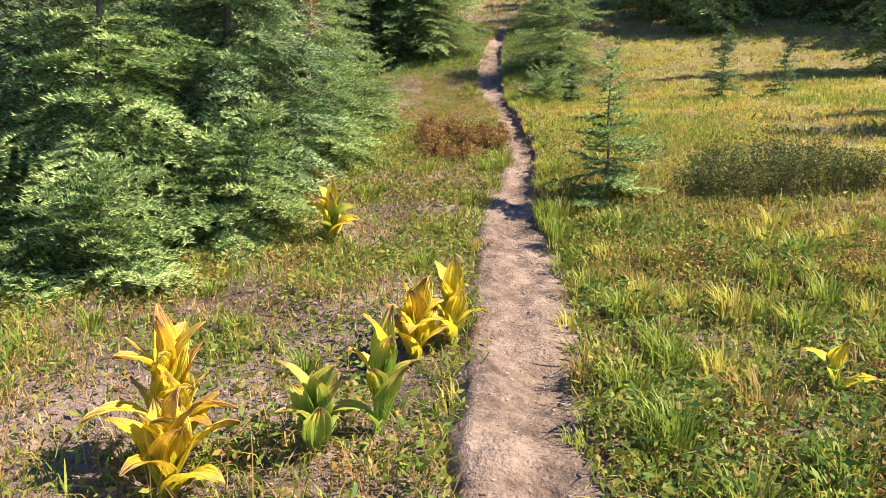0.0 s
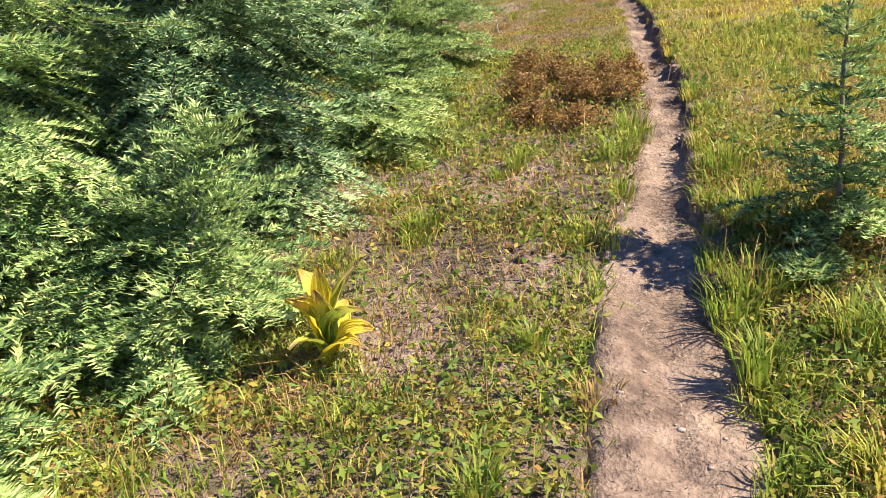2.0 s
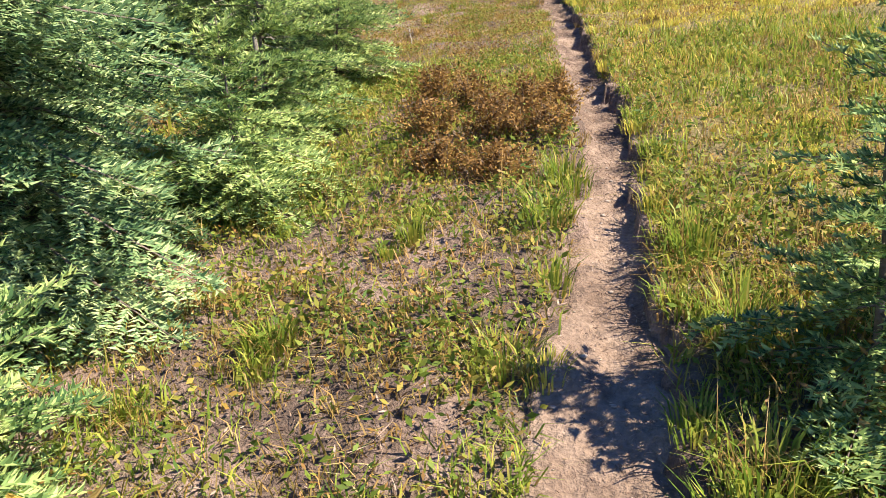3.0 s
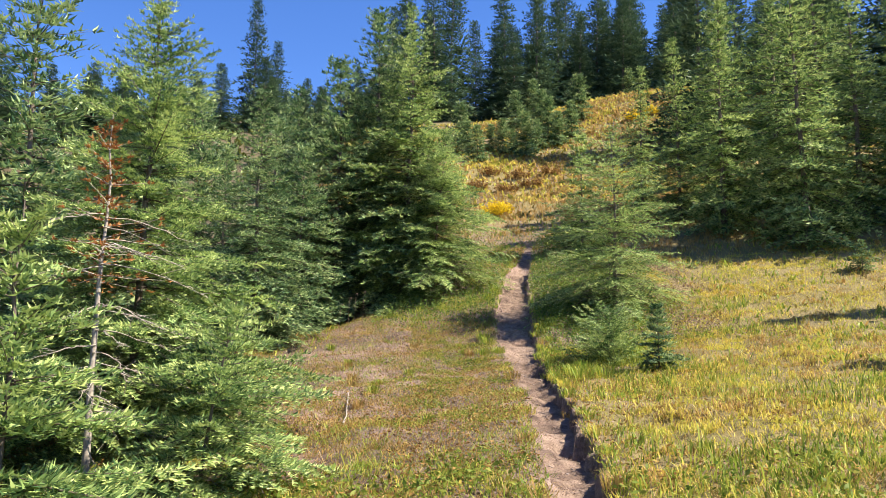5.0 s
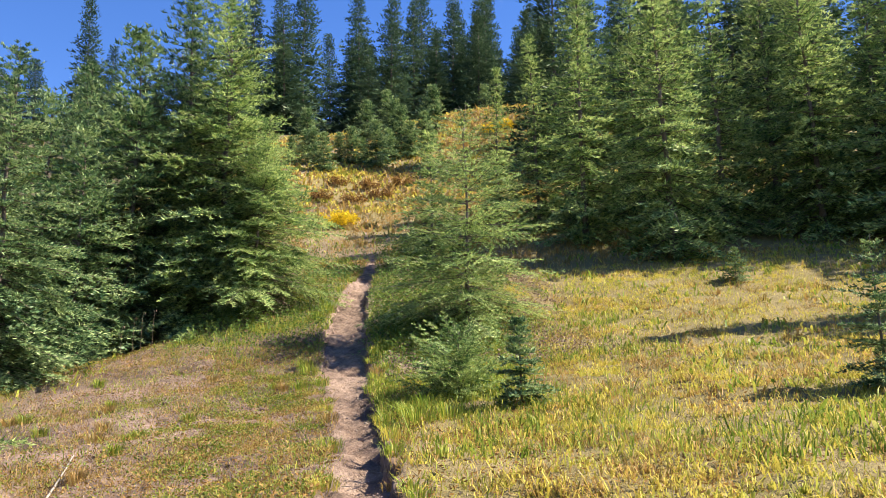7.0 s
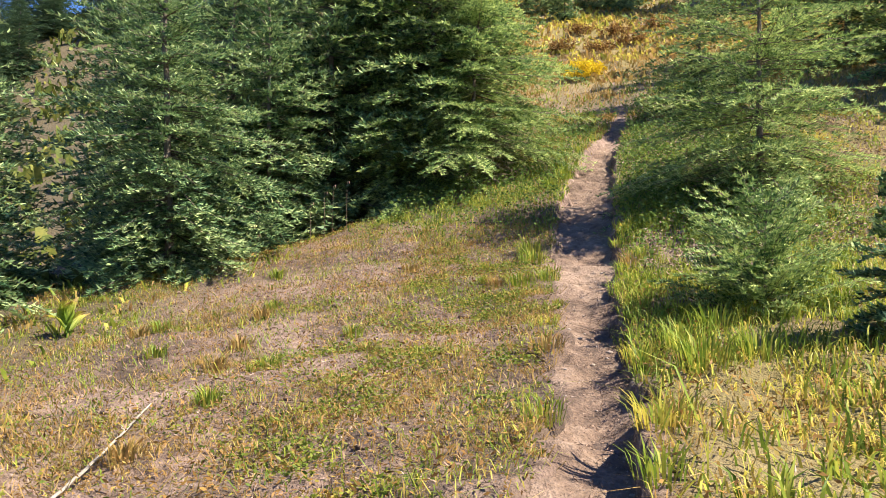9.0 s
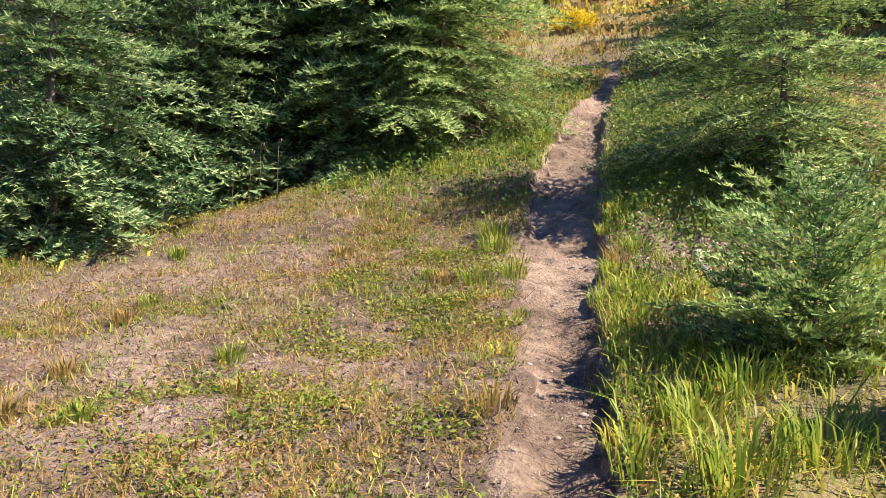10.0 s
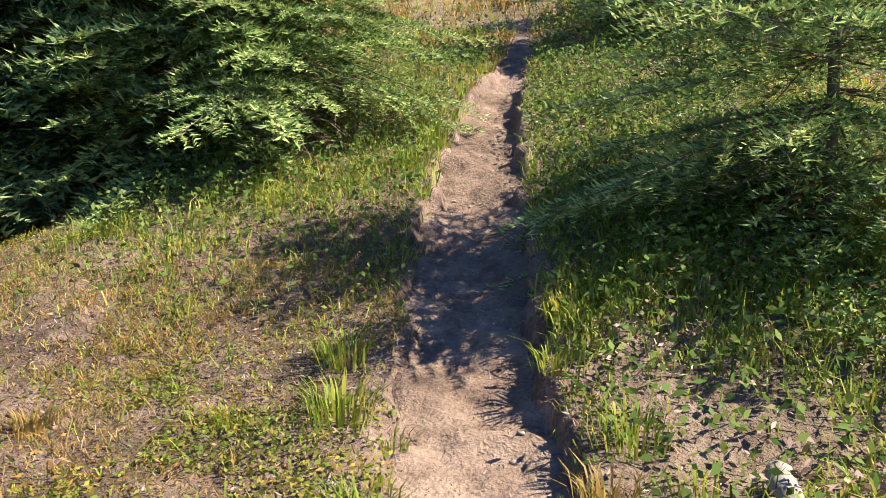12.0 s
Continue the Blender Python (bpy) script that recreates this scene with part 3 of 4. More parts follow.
for k, (x, y, s) in enumerate([(0.1, 27.5, 0.8), (-0.6, 26.5, 0.8), (1.5, 28.5, 1.1), (-1.2, 28.5, 1.1), (0.5, 31.0, 1.05), (5.2, 36.5, 1.0), (-1.9, 24.5, 0.9), (-3.2, 26.0, 1.2), (1.2, 33.0, 1.15), (-1.5, 27.2, 0.6), (-0.95, 27.4, 0.75), (-0.25, 27.8, 0.65), (0.4, 27.6, 0.55), (1.1, 27.7, 0.7), (1.75, 27.9, 0.8), (2.2, 28.6, 0.9), (1.35, 29.6, 1.1), (2.6, 30.5, 1.2)]):
    again(mid, x, y, s, 51 * k)

# ---- grass, herbs and litter: stuff ----
def thin_out(x, y, box):
    """Growth gets sparse towards the ragged edge of its patch."""
    edge = np.minimum(np.minimum(x - box[0], box[1] - x), np.minimum(y - box[2], box[3] - y))
    return step(edge - 1.2 * value_noise(x, y, 0.8, 48), -0.3, 0.7)


def blades(n_try, box, keep, height, width, bend, seed, clump=0.0):
    """Curved blades on the ground where keep(x, y) is above a random draw."""
    r = np.random.default_rng(seed)
    x, y = r.uniform(box[0], box[1], n_try), r.uniform(box[2], box[3], n_try)
    if clump:
        m = max(1, n_try // 22)
        c = r.integers(0, m, n_try)
        loose = r.uniform(0, 1, n_try) < 0.3
        spread = clump * r.uniform(0.15, 0.6, m)[c]
        x = np.where(loose, x, r.uniform(box[0], box[1], m)[c] + r.normal(0, 1, n_try) * spread)
        y = np.where(loose, y, r.uniform(box[2], box[3], m)[c] + r.normal(0, 1, n_try) * spread)
    ok = r.uniform(0, 1, n_try) < keep(x, y) * thin_out(x, y, box)
    x, y = x[ok], y[ok]
    n = len(x)
    z = ground_z(x, y) - 0.01
    h = height * r.lognormal(0, 0.35, n)
    a0, w = r.uniform(0, 2 * np.pi, n), width * r.uniform(0.6, 1.4, n)
    b0 = r.uniform(0, 2 * np.pi, n)
    lean = bend * r.uniform(0.1, 1.0, n) * h
    P = np.stack([x, y, z], 1)
    side = np.stack([np.cos(a0), np.sin(a0), 0 * a0], 1) * (w / 2)[:, None]
    off = np.stack([np.cos(b0) * lean, np.sin(b0) * lean, 0 * b0], 1)
    upv = np.stack([0 * h, 0 * h, h], 1)
    V = np.stack([P - side, P + side, P + off * 0.3 + upv * 0.55 + side * 0.8, P + off * 0.3 + upv * 0.55 - side * 0.8, P + off + upv * np.clip(1 - 0.25 * bend, 0.55, 1)], 1).reshape(-1, 3)
    q = np.arange(n) * 5
    return V, np.concatenate([np.stack([q, q + 1, q + 2], 1), np.stack([q, q + 2, q + 3], 1), np.stack([q + 3, q + 2, q + 4], 1)])


def leaves(n_try, box, keep, size, height, seed, clump=0.0, width=0.45):
    """Small pointed leaves held at all angles above the ground."""
    r = np.random.default_rng(seed)
    x, y = r.uniform(box[0], box[1], n_try), r.uniform(box[2], box[3], n_try)
    ok = r.uniform(0, 1, n_try) < keep(x, y) * thin_out(x, y, box)
    x, y = x[ok], y[ok]
    n = len(x)
    z = ground_z(x, y) + height * r.uniform(0, 1, n) ** 1.3
    return leaf_blades(np.stack([x, y, z], 1), size, r, width)


def leaf_blades(P, size, r, width=0.45):
    n = len(P)
    d = r.normal(0, 1, (n, 3))
    d[:, 2] = np.abs(d[:, 2]) * 0.6
    d /= np.linalg.norm(d, axis=1)[:, None]
    sd = np.cross(d, r.normal(0, 1, (n, 3)))
    sd /= np.linalg.norm(sd, axis=1)[:, None]
    s = size * r.uniform(0.6, 1.4, (n, 1))
    V = np.stack([P, P + d * s * 0.5 + sd * s * width / 2, P + d * s, P + d * s * 0.5 - sd * s * width / 2], 1).reshape(-1, 3)
    q = np.arange(n) * 4
    return V, np.concatenate([np.stack([q, q + 1, q + 2], 1), np.stack([q, q + 2, q + 3], 1)])


def off_trail(x, y, inner=0.95, outer=1.25):
    d = np.abs(x - trail_mid(y)) / (trail_width(y) / 2)
    return np.clip((d - inner) / (outer - inner), 0, 1)


def right_of(x, y):
    return step(x - trail_mid(y), 0.0, 0.5)


def bare(x, y):
    """Trampled bare soil left of the trail, on the upper bench above all."""
    b = step(value_noise(x, y, 0.55, 21), 0.4, 0.6) * 0.6 + step(value_noise(x, y, 1.4, 22), 0.45, 0.65) * 0.4
    bench = (1 - right_of(x, y)) * step(y, 15.5, 17.5) * step(24.5 - y, 0, 1.5) * (0.15 + 0.85 * step(trail_mid(y) - x, 0.6, 1.5))
    return np.clip(b * (1 - 0.75 * right_of(x, y)) + 0.62 * bench, 0, 0.97)


def scuffed(x, y):
    """A worn bare spot on the uphill side of the path."""
    return np.exp(-(((x - 1.5) / 0.6) ** 2 + ((y - 22.2) / 0.7) ** 2) ** 2)


def gold_zone(x, y):
    return right_of(x, y) * step(y + 1.4 * x + 2.5 * value_noise(x, y, 2.0, 23), 10.5, 13.5) * (1 - step(y, 18.5, 20.5) * step(2.9 - x + 0.8 * value_noise(x, y, 0.9, 24), 0, 0.8))


def shade_zone(x, y):
    """Lush undergrowth round the gate of trees."""
    return step(y - 2.3 * (1 - right_of(x, y)), 21.0, 22.8) * step(3.2 - np.abs(x - 0.6), 0, 1.0) * step(32 - y, 0, 3)


def stuff(name, data, mat, label):
    return tagged(new(name, bulk(name, *data, mat)), label, "grass" if "grass" in name else "plants", kind="stuff")


gx_, gy_ = X.ravel(), Y.ravel()
fringe = off_trail(gx_, gy_, 1.1, 1.8)
far_ = step(np.hypot(gx_, gy_ - 12), 20, 40)
outer = np.maximum(step(-gx_, 2.6, 4.2), np.maximum(step(0.9 - gy_, 0, 1.5), step(gx_, 4.0, 6.0) * (1 - gold_zone(gx_, gy_))))
for cover, amount in (("thatch", fringe * np.maximum(0.9 * outer, 0.7 * (1 - bare(gx_, gy_)) * (0.4 + 0.6 * value_noise(gx_, gy_, 0.3, 51)))), ("gold", fringe * np.maximum(0.6 * gold_zone(gx_, gy_) * (1 - step(gx_ + 4 * value_noise(gx_, gy_, 3.0, 53), 12, 20)), 0.75 * step(gy_, 30, 36) * step(gx_, -9, -3) * step(value_noise(gx_, gy_, 2.5, 52), 0.1, 0.6)))):
    ground_me.attributes.new(cover, "FLOAT", "POINT").data.foreach_set("value", np.asarray(amount, np.float32))
tagged(new("ground", smooth(ground_me)), "brown soil of a sloping subalpine meadow", "ground", kind="structure")

NEARBOX = (-4.4, 5.6, -0.6, 14.8)
stuff("green_grass", blades(300000, NEARBOX, lambda x, y: off_trail(x, y) * (1 - 0.85 * bare(x, y)) * (0.3 + 0.7 * step(value_noise(x, y, 0.6, 31), 0.35, 0.65)) * (1 - 0.8 * gold_zone(x, y)), 0.105, 0.008, 1.4, 71, 0.09), M_GREEN, "tufts of green and yellowing meadow grass")
stuff("dry_grass", blades(215000, NEARBOX, lambda x, y: off_trail(x, y) * (1 - 0.6 * bare(x, y)) * (0.25 + 0.75 * step(value_noise(x, y, 0.9, 32), 0.4, 0.6)) * (1 - 0.5 * gold_zone(x, y)), 0.09, 0.007, 1.7, 72, 0.09), M_DRY, "dry brown and straw-coloured autumn grass")
stuff("meadow_grass", blades(400000, (-0.2, 13.0, 4.0, 29.0), lambda x, y: off_trail(x, y) * gold_zone(x, y) * step(1.0 - 0.05 * (x - 1), 0, 0.8) * (0.35 + 0.65 * step(value_noise(x, y, 0.8, 33), 0.3, 0.6)) * (1 - 0.85 * step(value_noise(x, y, 0.45, 58), 0.66, 0.76)), 0.078, 0.009, 1.7, 73, 0.1), M_GOLD, "golden yellow meadow grass in the sun")
stuff("meadow_dry_grass", blades(120000, (0.4, 10.0, 5.0, 26.0), lambda x, y: off_trail(x, y) * gold_zone(x, y) * step(value_noise(x, y, 0.5, 45), 0.48, 0.62), 0.085, 0.009, 1.7, 88, 0.12), M_DRY, "brown dry patches in the golden meadow")
stuff("meadow_green_grass", blades(90000, (0.4, 9.0, 5.0, 26.0), lambda x, y: off_trail(x, y) * gold_zone(x, y) * step(value_noise(x, y, 1.1, 39), 0.5, 0.7), 0.12, 0.011, 0.9, 82, 0.14), M_GREEN, "green patches in the golden meadow grass")
stuff("bench_grass", blades(215000, (-6.0, 2.2, 11.8, 26.2), lambda x, y: off_trail(x, y) * (1 - right_of(x, y)) * (1 - 0.8 * bare(x, y)) * (0.25 + 0.75 * step(value_noise(x, y, 0.5, 34), 0.4, 0.65)), 0.075, 0.006, 1.7, 74, 0.09), M_GREEN, "sparse green and yellow grass on bare soil")
stuff("bench_dry_grass", blades(260000, (-6.0, 2.2, 11.0, 26.2), lambda x, y: off_trail(x, y) * (1 - right_of(x, y)) * (1 - 0.5 * bare(x, y)) * (0.2 + 0.8 * step(value_noise(x, y, 0.7, 35), 0.45, 0.65)), 0.075, 0.005, 2.2, 75, 0.1), M_DRY, "sparse dry brown grass on bare soil")
stuff("undergrowth", leaves(230000, (-3.8, 5.8, 19.7, 33.0), lambda x, y: off_trail(x, y, 1.05, 1.4) * np.maximum(0.35 * shade_zone(x, y), right_of(x, y) * step(y, 22.9, 23.5) * step(3.6 - x, 0, 1.2) * (0.25 + 0.75 * step(value_noise(x, y, 0.45, 59), 0.4, 0.6))), 0.045, 0.27, 76, width=0.5), M_SHADE, "low green leafy undergrowth beside the path")
stuff("undergrowth_grass", blades(80000, (-3.0, 5.0, 18.5, 32.0), lambda x, y: off_trail(x, y) * (1 - 0.93 * scuffed(x, y)) * shade_zone(x, y) * (0.3 + 0.7 * step(value_noise(x, y, 0.5, 36), 0.4, 0.6)), 0.14, 0.008, 0.9, 77, 0.13), M_GREEN, "green grass beside the shaded path")
stuff("herb_leaves", leaves(290000, NEARBOX, lambda x, y: off_trail(x, y, 1.1, 1.5) * (1 - 0.7 * bare(x, y)) * (0.3 + 0.7 * step(value_noise(x, y, 0.45, 37), 0.4, 0.6)) * (1 - 0.7 * gold_zone(x, y)), 0.045, 0.09, 78), M_FORB, "low green, ochre and russet herb leaves")
stuff("russet_herbs", leaves(240000, (-4.2, 5.2, -0.4, 25.0), lambda x, y: off_trail(x, y, 1.1, 1.5) * step(value_noise(x, y, 0.7, 42), 0.46, 0.62) * (1 - 0.6 * gold_zone(x, y)) * (1 - 0.8 * shade_zone(x, y)) * (1 - 0.75 * bare(x, y)) * (1 - 0.25 * step(y, 14, 16)), 0.032, 0.1, 85, width=0.35), M_RED, "patches of russet and ochre autumn herbs")
stuff("bench_herbs", leaves(300000, (-6.0, 2.2, 11.8, 26.2), lambda x, y: off_trail(x, y, 1.1, 1.5) * (1 - right_of(x, y)) * (0.1 + 0.7 * step(value_noise(x, y, 0.6, 38), 0.45, 0.6)) * (1 - 0.85 * bare(x, y)), 0.024, 0.05, 79), M_FORB, "low green and russet herb leaves")
stuff("litter", leaves(110000, (-4.5, 4.0, 0.6, 26.0), lambda x, y: 0.15 + 0.85 * bare(x, y), 0.035, 0.012, 80, width=0.2), M_LITTER, "dry needles and leaf litter on the soil")
stuff("verge_grass", blades(120000, (-0.2, 4.2, 16.6, 25.5), lambda x, y: off_trail(x, y) * right_of(x, y) * (1 - 0.93 * scuffed(x, y)) * (1 - gold_zone(x, y)) * (0.25 + 0.75 * step(value_noise(x, y, 0.5, 43), 0.4, 0.6)), 0.13, 0.008, 1.2, 86, 0.11), M_GREEN, "green and yellow verge grass right beside the path")
stuff("crest_grass", blades(60000, (-6, 9, 27.0, 40.0), lambda x, y: off_trail(x, y) * (0.3 + 0.7 * step(value_noise(x, y, 1.0, 44), 0.35, 0.6)), 0.13, 0.016, 1.3, 87, 0.15), M_DRY, "dry straw-coloured grass at the crest")
stuff("upper_slope_grass", blades(36000, (-9, 22, 37.0, 62.0), lambda x, y: 0.4 + 0.6 * step(value_noise(x, y, 2.0, 40), 0.3, 0.6), 0.17, 0.09, 1.1, 81, 0.4), M_GOLD, "golden and orange grass on the upper slope")
stuff("upper_slope_dry_grass", blades(70000, (-9, 22, 34.0, 60.0), lambda x, y: 0.25 + 0.75 * step(value_noise(x, y, 3.0, 41), 0.35, 0.55), 0.18, 0.08, 1.1, 83, 0.4), M_DRY, "dry orange-brown grass on the upper slope")
inside = lambda x, y: (x > -3.0) & (x < 4.2) & (y > 1.0) & (y < 30)
stuff("outer_grass", blades(90000, (-28, 26, -14.0, 36.0), lambda x, y: off_trail(x, y) * np.where(inside(x, y), 0.0, 0.35 + 0.65 * step(value_noise(x, y, 1.5, 46), 0.3, 0.6)), 0.13, 0.03, 1.4, 89, 0.3), M_GREEN, "rough green and yellow grass of the open slope")
stuff("outer_dry_grass", blades(60000, (-28, 26, -14.0, 36.0), lambda x, y: off_trail(x, y) * np.where(inside(x, y), 0.0, step(value_noise(x, y, 1.8, 47), 0.4, 0.6)), 0.12, 0.03, 1.5, 90, 0.3), M_DRY, "rough dry grass of the open slope")
stuff("far_grass", blades(30000, (-80, -5, 22.0, 90.0), lambda x, y: 0.8 + 0 * x, 0.4, 0.25, 1.0, 84, 1.0), M_HEATH, "rough grass on the far slope")

stuff("leafy_clumps", leaves(120000, (-4.0, 5.6, -0.6, 12.5), lambda x, y: off_trail(x, y, 1.3, 1.8) * (0.35 + 0.65 * right_of(x, y)) * step(value_noise(x, y, 0.5, 55), 0.52, 0.68) * (1 - 0.97 * gold_zone(x, y)) * (1 - 0.8 * bare(x, y)), 0.05, 0.17, 91, width=0.32), M_SHADE, "dark green leafy clumps among the meadow grass")
stuff("dry_stems", blades(26000, (-3.6, 5.4, 0.0, 13.0), lambda x, y: off_trail(x, y, 1.2, 1.7) * (0.3 + 0.7 * right_of(x, y)) * step(value_noise(x, y, 0.7, 56), 0.42, 0.62) * (1 - 0.5 * gold_zone(x, y)), 0.23, 0.005, 0.8, 93, 0.12), M_DRY, "tall thin straw-coloured grass stems")
stuff("russet_clumps", leaves(130000, (0.6, 5.4, 0.0, 8.5), lambda x, y: off_trail(x, y, 1.8, 2.4) * right_of(x, y) * step(value_noise(x, y, 0.6, 57), 0.5, 0.66) * (1 - 0.7 * gold_zone(x, y)), 0.034, 0.2, 94, width=0.35), M_RED, "russet leafy clumps among the meadow grass")
stuff("fallen_leaves", leaves(70000, (0.4, 5.0, 20.5, 31.0), lambda x, y: off_trail(x, y, 1.1, 1.5) * right_of(x, y) * (0.2 + 0.8 * step(value_noise(x, y, 0.6, 60), 0.4, 0.6)), 0.035, 0.16, 95, width=0.4), M_LITTER, "dry brown leaves and twigs under the hemlock")
stuff("mat_plants", leaves(90000, (-1.8, 1.4, 16.2, 24.0), lambda x, y: off_trail(x, y, 1.0, 1.3) * (1 - right_of(x, y)) * step(value_noise(x, y, 0.4, 61), 0.42, 0.6) * step(x + 1.4 + 0.8 * value_noise(x, y, 0.7, 62), 0, 1.0), 0.026, 0.05, 96, width=0.5), M_FORB, "low green mat plants spreading beside the path")
stuff("russet_bench_herbs", leaves(90000, (-6.0, 1.4, 14.5, 26.0), lambda x, y: off_trail(x, y, 1.3, 1.8) * (1 - right_of(x, y)) * step(value_noise(x, y, 0.9, 63), 0.48, 0.62), 0.022, 0.06, 97, width=0.3), M_RED, "fine russet herbs on the bare bench")
stuff("fallen_twigs", leaves(9000, (-6.0, 4.5, 0.0, 26.5), lambda x, y: off_trail(x, y, 0.9, 1.2) * (0.1 + 0.9 * bare(x, y)), 0.1, 0.03, 92, width=0.04), M_LITTER, "grey fallen twigs on the bare soil")
ly = rng.uniform(1.0, 28.8, 16000)
lx = trail_mid(ly) + rng.normal(0, 0.55, 16000) * trail_width(ly) / 2
stuff("trail_litter", leaf_blades(np.stack([lx, ly, trail_z(lx, ly) + 0.003], 1), 0.02, rng, 0.16), M_LITTER, "dry needles and crumbs on the path")

# ---- broad-leaved plants, shrubs and dead wood ----
def lily_leaf(seed, length, width, rise, curl, mat):
    """A pleated lance-shaped leaf that arches over; base at the origin, growing along +x."""
    r = np.random.default_rng(seed)
    nu, nv = 12, 13
    s = np.linspace(0, 1, nu)
    v = np.linspace(-1, 1, nv)
    ang = rise - curl * s ** 1.4
    px, pz = np.cumsum(np.cos(ang)) * length / nu, np.cumsum(np.sin(ang)) * length / nu
    w = width * (np.sin(np.pi * np.clip(s * 0.93 + 0.07, 0, 1) ** 0.8)) * 0.5 + 0.004
    twist = r.normal(0, 0.5) * s
    S_, V_ = np.meshgrid(np.arange(nu), v, indexing="ij")
    W_ = w[S_] * V_
    pleat = 0.05 * width * np.cos(V_ * np.pi * 4.5) + 0.25 * np.abs(W_) + 0.02 * width * r.normal(0, 1, S_.shape)
    nx, nz = -np.sin(ang)[S_], np.cos(ang)[S_]
    c, sn = np.cos(twist)[S_], np.sin(twist)[S_]
    yy, hh = W_ * c - pleat * sn, W_ * sn + pleat * c
    P = np.stack([px[S_] + nx * hh, yy, pz[S_] + nz * hh], -1).reshape(-1, 3)
    uv = np.stack([(V_ + 1) / 2, s[S_]], -1).reshape(-1, 2)
    return smooth(bulk("leaf", P, grid_tris(nu, nv), mat, uv))


def lily(label, x, y, height, count, seed, mats, length=0.3, width=0.09, lean=0.0):
    r = np.random.default_rng(seed)
    x, y = x * U, y * U
    ob = new("corn_lily")
    ob.matrix_world = pose(x, y, float(ground_z(x, y)) - 0.02, lean, 0, r.uniform(0, 360))
    tagged(ob, label, "plant", "corn lilies")
    sz = np.linspace(0, height * 0.7, 6)
    part("stem", smooth(bulk("stem", *tube(np.stack([0.01 * np.sin(sz * 9), 0 * sz, sz], 1), np.linspace(0.011, 0.005, 6), 7), mats[0])), ob)
    for k in range(count):
        f = k / max(1, count - 1)
        L = length * r.uniform(0.8, 1.15) * (1 - 0.25 * f)
        me = lily_leaf(seed * 31 + k, L, width * r.uniform(0.85, 1.4), radians(r.uniform(58, 80) + 14 * f), radians(r.uniform(25, 115) * (1 - 0.4 * f)), mats[k % len(mats)])
        leaf = part("leaf", me, ob)
        leaf.matrix_basis = pose(0, 0, height * (0.04 + 0.62 * f), 0, 0, 137.5 * k + r.uniform(-20, 20))
    return ob


lily("large corn lily with yellow withering pleated leaves", -0.47, 1.97, 0.6, 18, 3, [M_LILY, M_LILY, M_LILYO], 0.42, 0.12)
lily("small corn lily with yellow curled leaves", -0.42, 1.83, 0.32, 12, 4, [M_LILY, M_LILY, M_LILYO], 0.36, 0.12)
lily("green corn lily with striped upright leaves", -0.12, 1.98, 0.34, 9, 5, [M_LILYG], 0.34, 0.1)
lily("green corn lily with yellowing leaf edges", 0.02, 2.1, 0.46, 9, 6, [M_LILYG, M_LILYG, M_LILY], 0.36, 0.11)
lily("orange and yellow corn lily beside the path", 0.06, 2.68, 0.4, 13, 7, [M_LILY, M_LILY, M_LILYO], 0.36, 0.11)
lily("bright yellow corn lily beside the path", 0.17, 2.78, 0.42, 10, 8, [M_LILY], 0.36, 0.11)
lily("bright yellow corn lily under the hemlock", -0.5, 4.12, 0.42, 14, 9, [M_LILY, M_LILY, M_LILYG], 0.4, 0.11)
lily("single drooping yellow corn lily leaf", 1.22, 2.3, 0.2, 3, 10, [M_LILY], 0.27, 0.09)
lily("pale green corn lily at the bench edge", -2.2, 12.0, 0.3, 8, 12, [M_LILYG], 0.3, 0.09)


def shrub(name, label, x, y, height, radius, leaf_n, leaf_size, mat, seed, group=""):
    """A low shrub: wiry stems from one root and many small leaves."""
    r = np.random.default_rng(seed)
    x, y = x * U, y * U
    ob = new(name)
    ob.matrix_world = pose(x, y, float(ground_z(x, y)) - 0.02)
    tagged(ob, label, "shrub", group)
    stems, at_ = [], []
    for k in range(38):
        a0, f = r.uniform(0, 2 * np.pi), r.uniform(0, 1) ** 0.6
        s = np.linspace(0, 1, 6)
        hh = height * r.uniform(0.65, 1.1) * (1 - 0.35 * f * f)
        start = 0.55 * radius * f
        rr = start + (radius * f - start) * s ** 1.2
        P = np.stack([rr * np.cos(a0) + r.normal(0, 0.01, 6), rr * np.sin(a0) + r.normal(0, 0.01, 6), hh * s], 1)
        stems.append(tube(P, np.linspace(0.004, 0.0015, 6), 4))
        m = leaf_n // 38
        q = r.uniform(0.2, 1.0, m)
        at_.append(np.stack([np.interp(q, s, P[:, i]) for i in range(3)], 1) + r.normal(0, 0.022, (m, 3)))
    tagged(part("stemwork", bulk("stemwork", *joined(stems), M_TWIG), ob), kind="stuff")
    tagged(part("foliage", bulk("foliage", *leaf_blades(np.concatenate(at_), leaf_size, r, 0.5), mat), ob), kind="stuff")
    return ob


for k, (x, y, h) in enumerate([(-0.1, 6.15, 0.3), (0.14, 6.1, 0.26), (-0.2, 6.6, 0.34), (0.1, 6.5, 0.36), (0.3, 6.45, 0.3), (0.0, 7.0, 0.36), (0.25, 6.85, 0.34), (0.38, 6.95, 0.28), (-0.22, 7.3, 0.34)]):
    shrub("russet_shrub", "russet autumn huckleberry shrub beside the path", x, y, h, 0.27, 1900, 0.03, M_RED, 300 + k, "russet shrubs")
